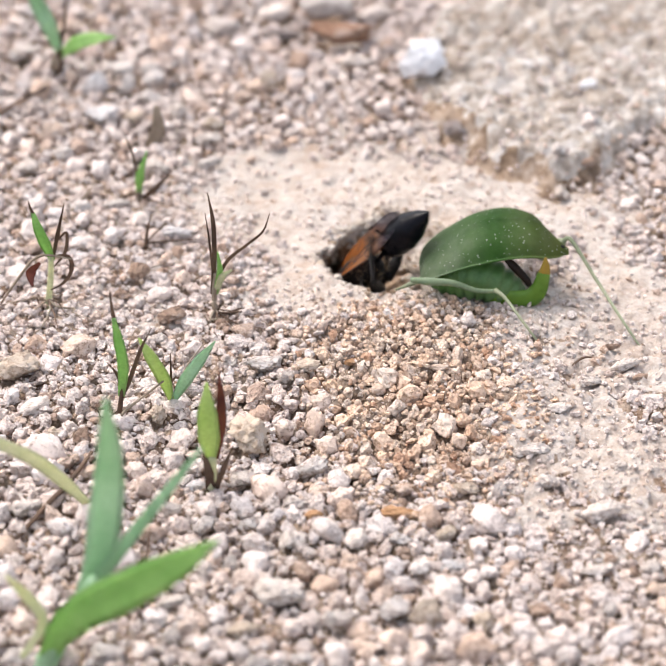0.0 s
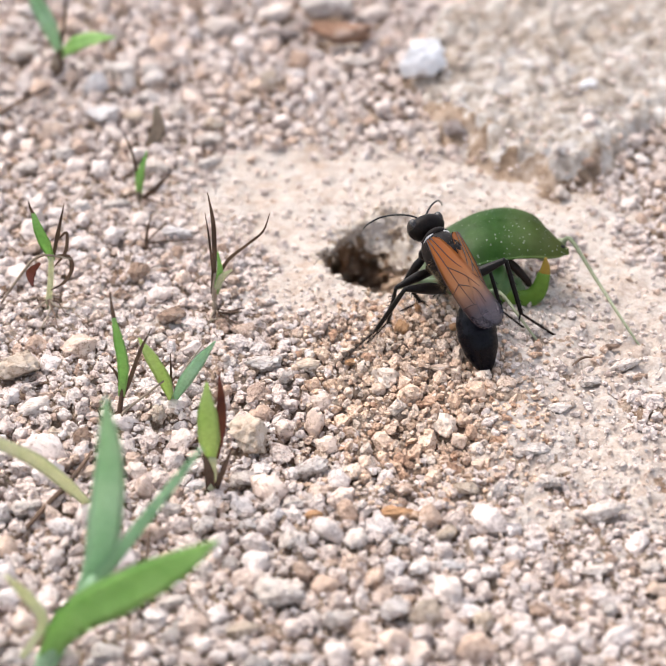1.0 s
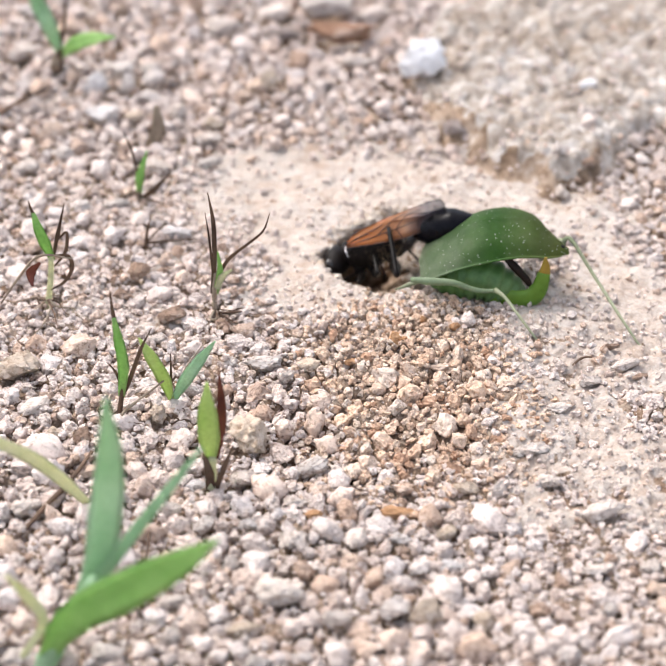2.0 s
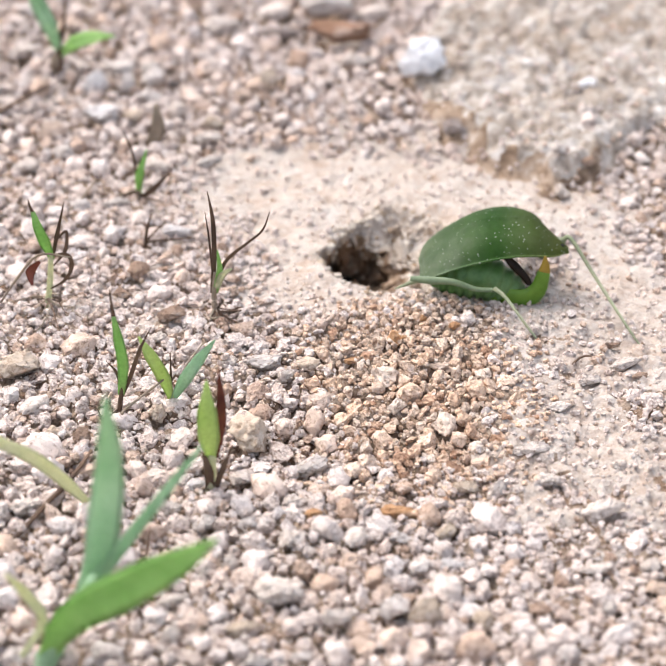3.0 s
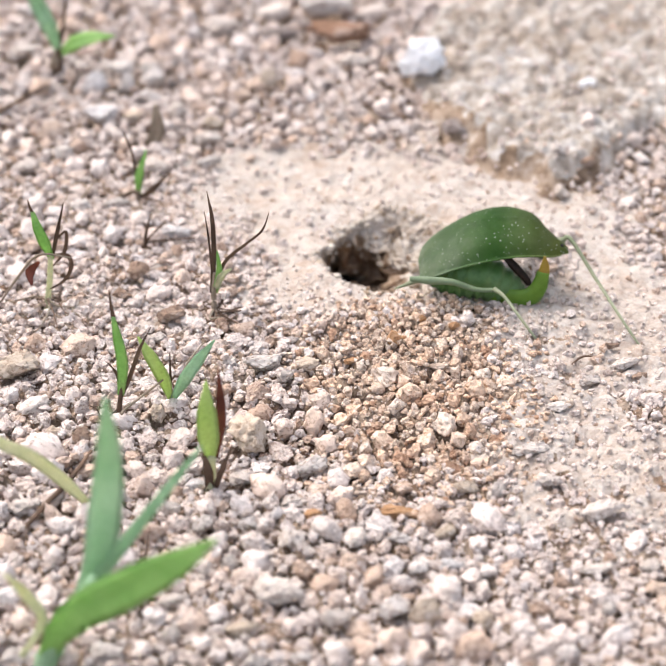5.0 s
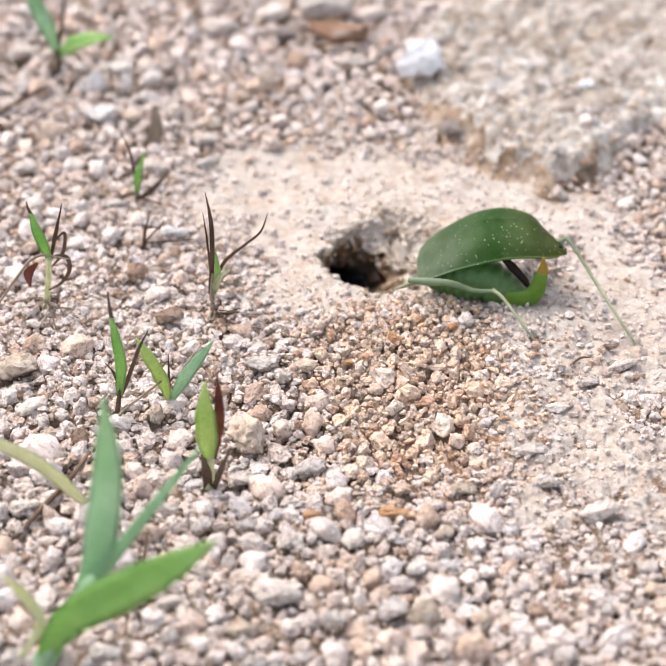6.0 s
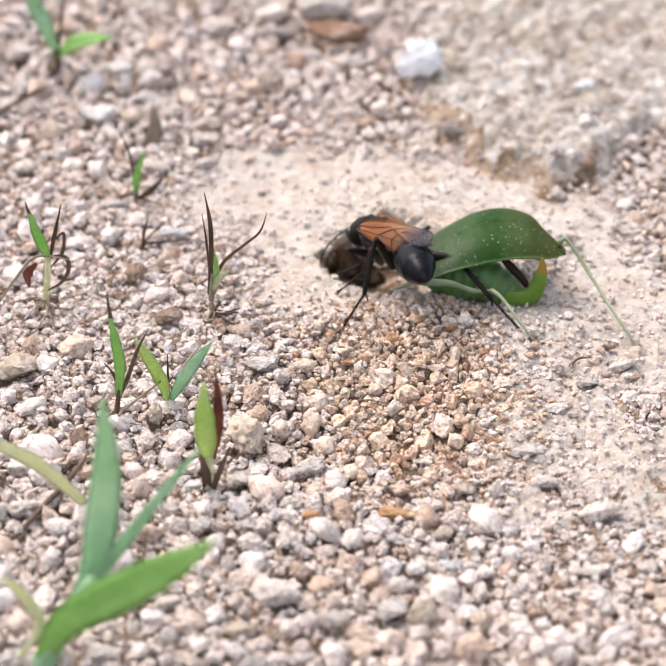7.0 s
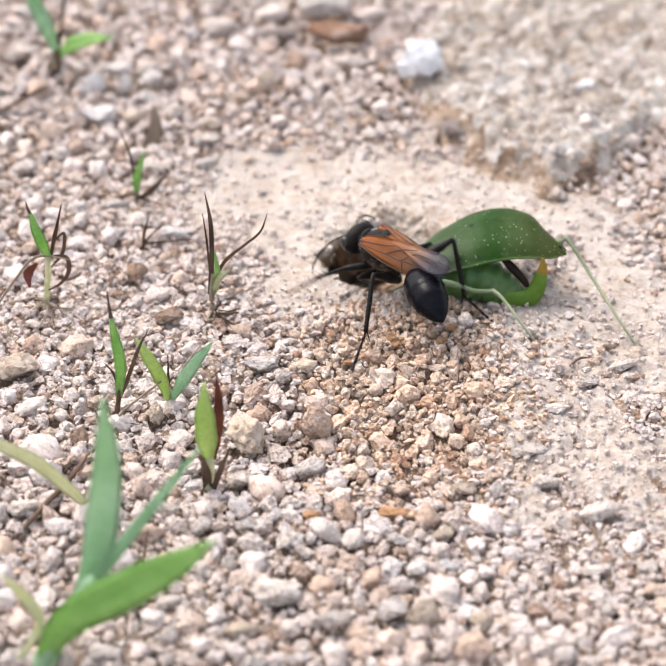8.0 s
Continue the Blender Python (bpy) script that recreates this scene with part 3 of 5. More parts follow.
pebble("pebble", "white angular pebble lying loose on gravel", "chalk", 9.5, -46.5, 3.5, 3.0, 2.9, 8, 60)
pebble("pebble", "bluish white pebble half sunk in sand", "blue", 13.3, -45.8, 3.6, 2.1, 2.0, 4, 20)
pebble("pebble", "white chalky pebble among smaller gravel grains", "cream", 3.0, -41.9, 4.6, 3.3, 3.2, 5, 40)
pebble("pebble", "white flat pebble wedged between gravel grains", "chalk", 7.6, -41.2, 4.1, 2.1, 2.0, 3, 0)
pebble("pebble", "long white pebble lying loose on gravel", "cream", 23.1, -25.8, 6.4, 2.8, 2.7, 6, 15)
pebble("pebble", "pale rounded pebble half sunk in sand", "cream", 19.4, -32.6, 3.8, 2.3, 2.2, 1, 40)
pebble("pebble", "large pale cream pebble on fine grit", "cream", 31.1, -37.5, 6.2, 3.9, 3.7, 2, 15, 0, 0.2)
pebble("pebble", "pale beige pebble among smaller gravel grains", "cream", 34.3, -28.7, 3.0, 2.0, 1.9, 0, 0)
pebble("pebble", "beige pebble wedged between gravel grains", "cream", 35.7, -46.6, 3.3, 2.6, 2.5, 7, 0)
pebble("pebble", "peach pebble lying loose on gravel", "peach", 36.1, -49.9, 4.5, 2.6, 2.4, 3, 10)
pebble("pebble", "tan round pebble half sunk in sand", "tan", 16.5, -55.1, 3.6, 3.0, 2.9, 0, 20)
pebble("pebble", "grey upright pebble among smaller gravel grains", "grey", 30.6, -53.4, 2.2, 2.4, 2.3, 5, 0)
pebble("pebble", "flat white stone wedged between gravel grains", "cream", 29.4, -46.5, 5.3, 2.3, 2.2, 8, 20)
pebble("pebble", "beige pebble with a brown underside", "tan", 15.1, -32.3, 4.3, 2.7, 2.6, 6, 0)
pebble("pebble", "brown-tan pebble lying loose on gravel", "tan", 13.0, -40.4, 3.7, 2.2, 2.1, 7, 30)
pebble("pebble", "large grey-beige weathered stone half sunk in sand", "tan", -40.9, -9.6, 7.6, 5.5, 5.2, 6, 30)
pebble("pebble", "dark brown round pebble among smaller gravel grains", "brown", -30.6, -23.1, 3.2, 2.7, 2.6, 1, 0)
pebble("pebble", "tan pebble wedged between gravel grains", "tan", -33.9, -22.2, 3.9, 2.4, 2.3, 3, 0)
pebble("pebble", "cream blocky pebble beside grass", "cream", -18.9, -37.2, 4.2, 3.6, 3.4, 9, 20)
pebble("pebble", "bluish grey pebble lying loose on gravel", "blue", -16.3, -31.9, 2.9, 2.7, 2.6, 2, 0)
pebble("pebble", "pale cream pebble half sunk in sand", "cream", -13.3, -7.1, 2.7, 2.3, 2.2, 7, 10)
pebble("pebble", "bluish white pebble among stalks", "blue", -22.0, 24.2, 5.1, 2.3, 2.2, 4, 10)
pebble("pebble", "white rounded pebble among smaller gravel grains", "chalk", -35.8, 30.1, 4.6, 2.7, 2.5, 0, 10)
pebble("pebble", "grey-pink pebble wedged between gravel grains", "grey", -31.1, 31.2, 4.6, 2.8, 2.6, 2, 10)
pebble("pebble", "lilac-white pebble lying loose on gravel", "blue", -37.3, 67.8, 5.4, 3.8, 3.6, 1, 10)
pebble("pebble", "bluish white rough stone half sunk in sand", "blue", -35.9, 57.7, 6.2, 5.4, 5.2, 8, 10)
pebble("pebble", "pale grey smooth pebble among smaller gravel grains", "grey", -28.9, 71.9, 5.3, 3.1, 2.9, 0, 10)
pebble("pebble", "white pebble wedged between gravel grains", "chalk", -28.6, 64.3, 5.6, 3.4, 3.2, 3, 10)
pebble("pebble", "white rounded pebble lying loose on gravel", "chalk", -35.0, 74.1, 4.4, 3.0, 2.8, 2, 10)
pebble("pebble", "tan pebble half sunk in sand", "tan", -30.3, 57.6, 4.0, 3.1, 3.0, 5, 0)
pebble("pebble", "pinkish white pebble among smaller gravel grains", "cream", -23.7, 58.6, 3.4, 2.7, 2.6, 1, 0)
pebble("pebble", "cream pebble wedged between gravel grains", "cream", -26.0, 42.3, 4.3, 3.0, 2.9, 4, 0)
pebble("pebble", "white pebble lying loose on gravel", "chalk", -50.0, 91.1, 6.4, 3.8, 3.7, 3, 0)
pebble("pebble", "white rounded pebble half sunk in sand", "chalk", -32.3, 68.2, 3.4, 3.5, 3.4, 1, 0)
pebble("pebble", "dark grey weathered stone among smaller gravel grains", "dark", 17.7, 50.6, 6.1, 4.5, 4.3, 6, 0)
pebble("stone", "large reddish brown stone under a grey one", "rust", 0.3, 81.9, 12.9, 6.7, 6.4, 8, 0, 0, 0.1)
pebble("stone", "large grey-beige stone wedged between gravel grains", "grey", -1.3, 91.2, 10.7, 5.6, 5.3, 4, 15, 0, 0.0)
pebble("stone", "pinkish stone lying loose on gravel", "cream", 6.4, 91.1, 7.4, 5.0, 4.7, 2, 15)
pebble("stone", "pinkish grey stone half sunk in sand", "cream", -9.1, 90.9, 8.5, 4.3, 4.1, 5, 15)
pebble("pebble", "cream stone among smaller gravel grains", "cream", 3.2, 73.6, 7.8, 3.6, 3.4, 3, 15)
pebble("pebble", "small white pebble on the slab's edge", "chalk", 37.8, 52.9, 3.4, 2.7, 2.6, 3, 15)
pebble("pebble", "cream pebble at the slab's foot", "cream", 32.9, 35.3, 2.6, 3.4, 3.3, 3, 15)
pebble("pebble", "flat red-brown shard wedged between gravel grains", "brown", 35.9, -3.4, 4.1, 1.5, 1.5, 9, 15)
pebble("pebble", "rust-brown crumb lying loose on gravel", "brown", 39.1, -10.3, 3.2, 1.4, 1.3, 5, 15)
pebble("pebble", "peach pebble half sunk in sand", "peach", 5.9, -13.7, 2.9, 2.3, 2.2, 5, 15)
pebble("pebble", "small orange-brown crumb among smaller gravel grains", "orange", 2.0, -6.9, 2.7, 1.6, 1.5, 6, 15)
pebble("pebble", "white blocky pebble wedged between gravel grains", "chalk", -10.2, -39.6, 3.4, 2.4, 2.3, 6, 15)
pebble("pebble", "pink-white pebble lying loose on gravel", "cream", -11.7, -46.2, 2.9, 2.5, 2.4, 1, 15)
pebble("pebble", "grey-beige pebble half sunk in sand", "grey", -24.3, -60.0, 4.3, 2.8, 2.7, 4, 15)
pebble("pebble", "large grey pebble among smaller gravel grains", "grey", -33.8, -60.7, 5.9, 2.8, 2.7, 3, 15)
pebble("pebble", "cream pebble wedged between gravel grains", "cream", -17.7, -57.3, 3.5, 2.2, 2.1, 1, 15)
pebble("pebble", "cream long pebble lying loose on gravel", "cream", -17.8, -52.2, 4.5, 2.5, 2.3, 2, 15)
pebble("pebble", "white pebble half sunk in sand", "chalk", -3.8, -60.9, 3.4, 2.2, 2.1, 6, 15)
pebble("pebble", "grey pebble among smaller gravel grains", "grey", -8.3, -61.6, 3.9, 2.4, 2.3, 3, 15)
pebble("pebble", "white pebble wedged between gravel grains", "chalk", 25.3, -60.6, 4.3, 2.4, 2.3, 0, 15)
pebble("pebble", "cream pebble lying loose on gravel", "cream", -14.5, -47.0, 3.6, 2.5, 2.4, 0, 45)
pebble("clod", "dark brown clod of dry earth", "brown", 37.3, 40.6, 4.2, 2.6, 2.5, 5, 15)
pebble("pebble", "broad pale pebble lying in sand", "cream", -4.7, -35.4, 4.2, 2.4, 2.3, 3, 15)
pebble("pebble", "broad cream pebble among fine gravel", "cream", -11.3, -30.5, 4.8, 3.3, 3.2, 6, 15)
pebble("pebble", "pale rough pebble among fine gravel", "cream", -36.5, -17.0, 6.3, 3.2, 3.1, 5, 35)
pebble("pebble", "pinkish cream pebble among fine gravel", "peach", -29.1, -29.5, 4.1, 2.7, 2.5, 2, 15)
pebble("pebble", "cream pebble beside dry stalks", "cream", -35.8, -36.6, 4.5, 2.6, 2.5, 4, 45)
pebble("pebble", "whitish pebble with grey flecks", "grey", -14.9, -39.6, 3.9, 2.6, 2.5, 7, 45)
pebble("pebble", "pinkish pebble half in shade", "peach", -43.6, 87.1, 6.7, 4.0, 3.8, 3, 45)
pebble("pebble", "cream pebble lying among others", "cream", -50.7, 76.5, 7.5, 4.2, 4.0, 6, 45)
pebble("pebble", "pale pebble lying among others", "cream", -18.4, 87.0, 7.0, 4.3, 4.1, 4, 45)
pebble("pebble", "pinkish tan pebble lying among others", "peach", -10.9, 65.4, 6.7, 3.5, 3.3, 5, 20)
pebble("pebble", "cream pebble lying among others", "cream", -19.4, 49.5, 5.8, 3.4, 3.2, 6, 20)
pebble("pebble", "pale pink pebble lying among others", "peach", -42.6, 52.0, 5.8, 3.4, 3.2, 1, 20)
pebble("pebble", "cream pebble lying among others", "cream", -45.2, 42.0, 5.6, 3.3, 3.1, 7, 20)
pebble("pebble", "grey-white pebble lying among others", "grey", -40.0, 45.8, 5.1, 3.0, 2.9, 0, 20)
pebble("pebble", "pale round pebble near the edge", "cream", 25.5, -31.0, 3.5, 2.2, 2.1, 4, 20)
pebble("pebble", "cream pebble sunk in fine grit", "cream", 31.9, -11.5, 4.3, 2.4, 2.2, 6, 20)
pebble("pebble", "whitish pebble sunk in fine grit", "cream", 37.2, -7.9, 4.9, 2.6, 2.5, 2, 20)
pebble("pebble", "pale lumpy pebble sunk in grit", "cream", 27.7, -16.9, 4.5, 2.8, 2.6, 8, 20)
pebble("pebble", "round lilac-white pebble in the stony patch", "chalk", -32.7, 71.7, 4.9, 3.7, 3.5, 5, 10, 0, 0.1)
pebble("pebble", "round pinkish white pebble in the stony patch", "chalk", -28.2, 68.1, 5.0, 3.9, 3.7, 7, 40, 0, 0.1)
pebble("pebble", "smooth pinkish pebble in the stony patch", "cream", -23.8, 57.6, 3.6, 3.1, 3.0, 0, 10, 0, 0.1)
pebble("pebble", "round tan pebble in the stony patch", "tan", -18.3, 53.4, 4.5, 3.1, 3.0, 3, 10, 0, 0.1)
pebble("pebble", "round buff pebble at the sand's edge", "tan", -10.2, 66.1, 4.7, 3.5, 3.3, 1, 20, 0, 0.1)
pebble("pebble", "rosy pebble at the sand's edge", "peach", -14.4, 61.5, 4.0, 2.9, 2.7, 6, 20, 0, 0.1)
pebble("pebble", "greyish pebble under the withered leaf", "grey", -18.4, 42.7, 4.7, 3.0, 2.9, 2, 20, 0, 0.2)
# this lump and the next shard are added as the dark of shaded gaps
pebble("pebble", "dark lump standing in for a gap's shade", "dark", -25.0, 68.2, 3.3, 2.6, 2.5, 9, 20, 0, 0.5)
pebble("pebble", "dark shard standing in for shade beside a stone", "dark", -8.6, 85.2, 7.7, 3.1, 2.9, 4, 20, 0, 0.4)
pebble("pebble", "blackish crumb beside a white pebble", "dark", 37.0, 58.4, 2.6, 2.1, 2.0, 2, 20, 0, 0.2)
pebble("pebble", "white pebble bedded in the crust", "white", 39.1, 61.5, 4.0, 2.8, 2.6, 7, 20, 0, 0.2)
pebble("pebble", "whitish pebble bedded in the crust", "chalk", 32.7, 40.8, 2.8, 3.3, 3.1, 3, 20, 0, 0.2)

# ---- seedlings and dry stalks ----
def thing_at(name, foot, label, category, group=""):
    ob = empty(name, *foot)
    return tagged(ob, label, category, group)


def local(parent, points):
    o = parent.matrix_basis.translation / MM
    return [Vector(p) - o for p in points]


def leaf(parent, points, widths, mat, label="", up=Vector((0, -0.7, 0.7)), steps=16):
    bm = bmesh.new()
    blade(bm, local(parent, points), widths, up, steps)
    return part("leaf", bm, mat, parent, label)


def stalk(parent, points, radii, mat, label="", name="stem"):
    bm = bmesh.new()
    tube(bm, local(parent, points), radii, 7, 14)
    return part(name, bm, mat, parent, label)


FRONT = Vector((0, -1, 0.15))

big = thing_at("grass_seedling", (-30.8, -61.4, 0.0), "fresh green grass seedling with broad blades in gravel", "grass")
leaf(big, [(-28.4, -61.4, 4.9), (-24.8, -60.4, 11.8), (-23.1, -59.4, 20.7), (-22.3, -60.4, 28.0), (-21.9, -63.4, 37.1)], [0.8, 2.6, 3.6, 3.3, 2.4, 0.3], M_GRASS_BLUE, "upright blue-green blade", FRONT)
leaf(big, [(-31.3, -61.4, -0.6), (-27.2, -64.4, 8.9), (-20.6, -67.4, 16.0), (-15.1, -70.4, 22.0), (-11.1, -71.4, 25.9)], [1.0, 3.4, 4.4, 4.0, 2.4, 0.3], M_GRASS, "broad bright green blade", Vector((0.2, -0.75, 0.6)))
leaf(big, [(-26.4, -61.4, 8.5), (-22.6, -60.4, 14.1), (-18.0, -58.4, 19.8), (-13.4, -56.4, 25.4)], [1.0, 1.4, 1.4, 1.1, 0.4], M_GRASS_BLUE, "narrow folded blade", FRONT)
stalk(big, [(-31.7, -61.4, -1.9), (-28.4, -61.4, 4.9), (-24.6, -61.4, 12.1)], [1.3, 1.2, 0.7], M_GRASS_BLUE, "pale stem")
leaf(big, [(-33.8, -61.4, 0.0), (-30.6, -61.4, 5.8), (-32.0, -61.4, 9.7), (-33.4, -64.4, 15.3)], [0.5, 1.1, 1.3, 0.3], M_GRASS_PALE, "yellowing blade")

pale = thing_at("fallen_grass", (-27.7, -36.0, 0.0), "yellowing limp grass blade over gravel", "grass")
leaf(pale, [(-27.6, -36.0, -0.3), (-30.4, -38.0, 5.5), (-33.4, -41.0, 11.6), (-37.1, -45.0, 17.4)], [0.6, 1.5, 1.7, 1.3], M_GRASS_PALE)

two = thing_at("grass_seedling", (-26.6, -18.4, 0.0), "thin grass seedling with green and withered blades", "grass", "seedlings in the gravel")
stalk(two, [(-26.7, -18.4, -1.0), (-26.2, -18.4, 2.3), (-25.7, -18.4, 6.2)], [0.36, 0.32, 0.18], M_DRY)
leaf(two, [(-26.0, -18.4, 3.6), (-25.4, -19.4, 8.8), (-25.7, -19.4, 12.4), (-26.2, -18.9, 15.6)], [0.8, 1.45, 1.3, 0.5], M_GRASS, "", FRONT)
leaf(two, [(-26.1, -18.9, 15.0), (-26.35, -18.7, 17.0), (-26.5, -18.4, 19.2)], [0.6, 0.4, 0.08], M_DRY, "withered dark tip", FRONT)
leaf(two, [(-26.1, -18.4, 2.9), (-24.8, -18.4, 6.2), (-23.3, -18.4, 10.6), (-21.8, -18.4, 13.8)], [0.29, 0.58, 0.43, 0.072], M_DRY, "withered dark blade", FRONT)
leaf(two, [(-26.0, -18.4, 3.6), (-26.3, -18.4, 6.8), (-27.4, -19.4, 9.5)], [0.29, 0.43, 0.072], M_DRY, "withered dark blade", FRONT)

three = thing_at("grass_seedling", (-20.3, -15.3, 0.0), "small green grass seedling with two spread blades", "grass", "seedlings in the gravel")
leaf(three, [(-20.1, -15.3, 0.3), (-20.9, -16.3, 4.7), (-22.4, -16.3, 8.2), (-23.8, -15.3, 10.2)], [0.6, 1.8, 1.6, 0.2], M_GRASS_LIME, "", FRONT)
leaf(three, [(-20.1, -15.3, 0.3), (-18.3, -16.3, 4.4), (-16.4, -15.3, 6.9), (-14.5, -14.3, 9.0)], [0.6, 1.7, 1.5, 0.2], M_GRASS_BLUE, "", FRONT)
leaf(three, [(-20.2, -15.3, 0.3), (-20.1, -15.3, 3.9), (-20.0, -15.3, 7.9)], [0.29, 0.36, 0.072], M_DRY, "withered spike", FRONT)
stalk(three, [(-19.9, -14.3, 0.2), (-18.5, -12.3, 3.4), (-16.2, -9.3, 5.2)], [0.15, 0.12, 0.08], M_STRAW, "dry straw")
stalk(three, [(-20.9, -16.3, 4.4), (-25.2, -19.3, 2.4), (-25.9, -20.3, 2.1)], [0.12, 0.2, 0.2], M_STRAW, "dry straw")

four = thing_at("grass_seedling", (-14.5, -32.9, 0.0), "short grass seedling with one red withered blade", "grass", "seedlings in the gravel")
leaf(four, [(-14.2, -32.9, 5.1), (-14.3, -33.9, 9.0), (-14.4, -33.9, 12.7), (-14.4, -32.9, 16.5)], [1.0, 2.6, 2.4, 0.2], M_GRASS_LIME, "bright yellow-green blade", FRONT)
leaf(four, [(-13.8, -32.9, 5.4), (-13.1, -31.9, 9.3), (-12.9, -31.9, 13.0), (-13.0, -32.9, 18.3)], [0.8, 1.4, 1.1, 0.1], M_RED, "red-brown blade", FRONT)
leaf(four, [(-14.5, -32.9, -0.3), (-14.5, -33.9, 4.0), (-15.1, -32.9, 6.1)], [0.94, 1.2, 0.29], M_DRY, "dry brown sheath", FRONT)
leaf(four, [(-14.2, -32.9, -0.3), (-12.8, -33.9, 4.6), (-11.6, -32.9, 7.3)], [0.65, 0.72, 0.072], M_DRY, "dry brown sheath", FRONT)
stalk(four, [(-14.5, -32.9, -0.6), (-14.3, -32.9, 2.6), (-14.1, -32.9, 5.7)], [0.7, 0.6, 0.5], M_GRASS_PALE)

five = thing_at("dry_stalk", (-15.8, 4.8, 0.0), "brown withered seedling stalk with two thin arms", "dry plant", "withered stalks")
leaf(five, [(-15.9, 4.8, 3.1), (-15.5, 4.8, 9.1), (-15.5, 4.8, 14.3), (-16.1, 4.8, 18.8)], [0.65, 0.65, 0.58, 0.072], M_DRY, "", FRONT)
leaf(five, [(-15.8, 4.8, 6.4), (-16.1, 4.8, 11.7), (-16.5, 4.8, 15.7)], [0.29, 0.29, 0.072], M_DRY, "", FRONT)
leaf(five, [(-15.3, 4.8, 5.1), (-13.8, 4.8, 8.4), (-10.9, 3.8, 11.7), (-9.0, 2.8, 14.2), (-8.1, 2.8, 16.9)], [0.43, 0.5, 0.36, 0.29, 0.072], M_DRY, "curved thin blade", FRONT)
leaf(five, [(-15.6, 4.8, 3.1), (-14.8, 3.8, 7.1), (-15.0, 3.8, 10.4)], [0.7, 0.9, 0.2], M_GRASS, "last green sheath", FRONT)
stalk(five, [(-15.7, 4.8, -0.3), (-15.7, 4.8, 3.1), (-15.4, 4.8, 6.4)], [0.4, 0.38, 0.3], M_STRAW)
leaf(five, [(-15.5, 4.8, 3.1), (-14.6, 3.8, 6.4), (-13.2, 3.8, 7.6)], [0.7, 1.0, 0.3], M_GRASS_PALE, "pale green sheath", FRONT)

six = thing_at("grass_seedling", (-38.0, 6.3, 0.0), "half withered grass seedling with curled dry blades", "grass", "seedlings in the gravel")
stalk(six, [(-38.2, 6.3, -0.7), (-37.4, 6.3, 4.1), (-37.0, 6.3, 8.1)], [0.42, 0.42, 0.36], M_GRASS_PALE)
leaf(six, [(-38.4, 5.3, 7.7), (-39.7, 5.3, 6.1), (-39.5, 4.3, 4.6)], [0.4, 1.4, 0.3], M_RED, "small rusty hanging leaf", FRONT)
leaf(six, [(-36.9, 6.3, 7.4), (-37.5, 5.3, 10.7), (-38.2, 5.3, 13.0), (-38.8, 6.1, 14.9)], [0.7, 1.6, 1.3, 0.5], M_GRASS, "", FRONT)
leaf(six, [(-38.7, 6.0, 14.5), (-39.1, 6.2, 15.5), (-39.3, 6.3, 16.6)], [0.55, 0.35, 0.08], M_DRY, "withered dark tip", FRONT)
leaf(six, [(-36.7, 6.3, 8.1), (-35.9, 6.3, 11.4), (-34.7, 6.3, 16.2)], [0.43, 0.58, 0.072], M_DRY, "", FRONT)
leaf(six, [(-37.0, 6.3, 8.1), (-34.6, 5.3, 8.7), (-34.3, 5.3, 6.7), (-35.4, 5.3, 4.7), (-37.3, 5.3, 3.4)], [0.29, 0.58, 0.58, 0.43, 0.14], M_DRY, "curled dark blade", FRONT)
leaf(six, [(-35.9, 6.3, 10.7), (-34.7, 6.3, 11.7), (-35.1, 6.3, 8.7), (-36.8, 6.3, 6.4)], [0.22, 0.43, 0.5, 0.14], M_DRY, "curled dark blade", FRONT)
stalk(six, [(-43.9, 4.3, 1.9), (-41.1, 4.3, 6.1), (-38.2, 4.3, 9.4), (-34.1, 5.3, 8.3)], [0.14, 0.2, 0.18, 0.1], M_STRAW, "bent dry straw")

seven = thing_at("grass_seedling", (-28.0, 33.4, 0.0), "tiny seedling with a dark dry spike and brown leaves", "grass", "seedlings in the gravel")
leaf(seven, [(-28.0, 33.4, 0.4), (-28.1, 33.4, 5.0), (-28.6, 33.4, 8.4), (-29.7, 33.4, 11.7)], [0.43, 0.43, 0.36, 0.072], M_DRY, "", FRONT)
leaf(seven, [(-27.9, 33.4, 0.7), (-27.5, 32.4, 4.8), (-26.4, 33.4, 8.3)], [0.6, 1.3, 0.2], M_GRASS, "", FRONT)
leaf(seven, [(-27.7, 33.4, 0.4), (-25.7, 32.4, 2.4), (-23.3, 33.4, 4.6)], [0.36, 1, 0.14], M_DRY, "curled brown leaf", FRONT)
stalk(seven, [(-28.1, 33.4, -0.7), (-27.9, 33.4, 2.1), (-27.8, 33.4, 4.2)], [0.4, 0.35, 0.25], M_STRAW)
leaf(seven, [(-28.2, 50.7, -2.4), (-27.2, 48.7, 0.4), (-26.1, 48.7, 3.3), (-26.3, 49.7, 6.7)], [0.8, 2.0, 2.2, 0.7], M_STRAW, "withered brown leaf", FRONT)

eight = thing_at("grass_seedling", (-43.9, 73.0, 0.0), "green grass seedling with spread blades and dry base", "grass", "seedlings in the gravel")
leaf(eight, [(-43.3, 73.0, 3.0), (-44.5, 72.0, 8.4), (-45.9, 73.0, 11.2), (-47.4, 73.0, 15.2)], [0.9, 2.7, 2.6, 1.5], M_GRASS_BLUE, "", FRONT)
leaf(eight, [(-44.3, 73.0, -1.1), (-44.1, 72.0, 1.7), (-43.8, 73.0, 3.4)], [1.2, 1.6, 0.4], M_STRAW, "dry sheath", FRONT)
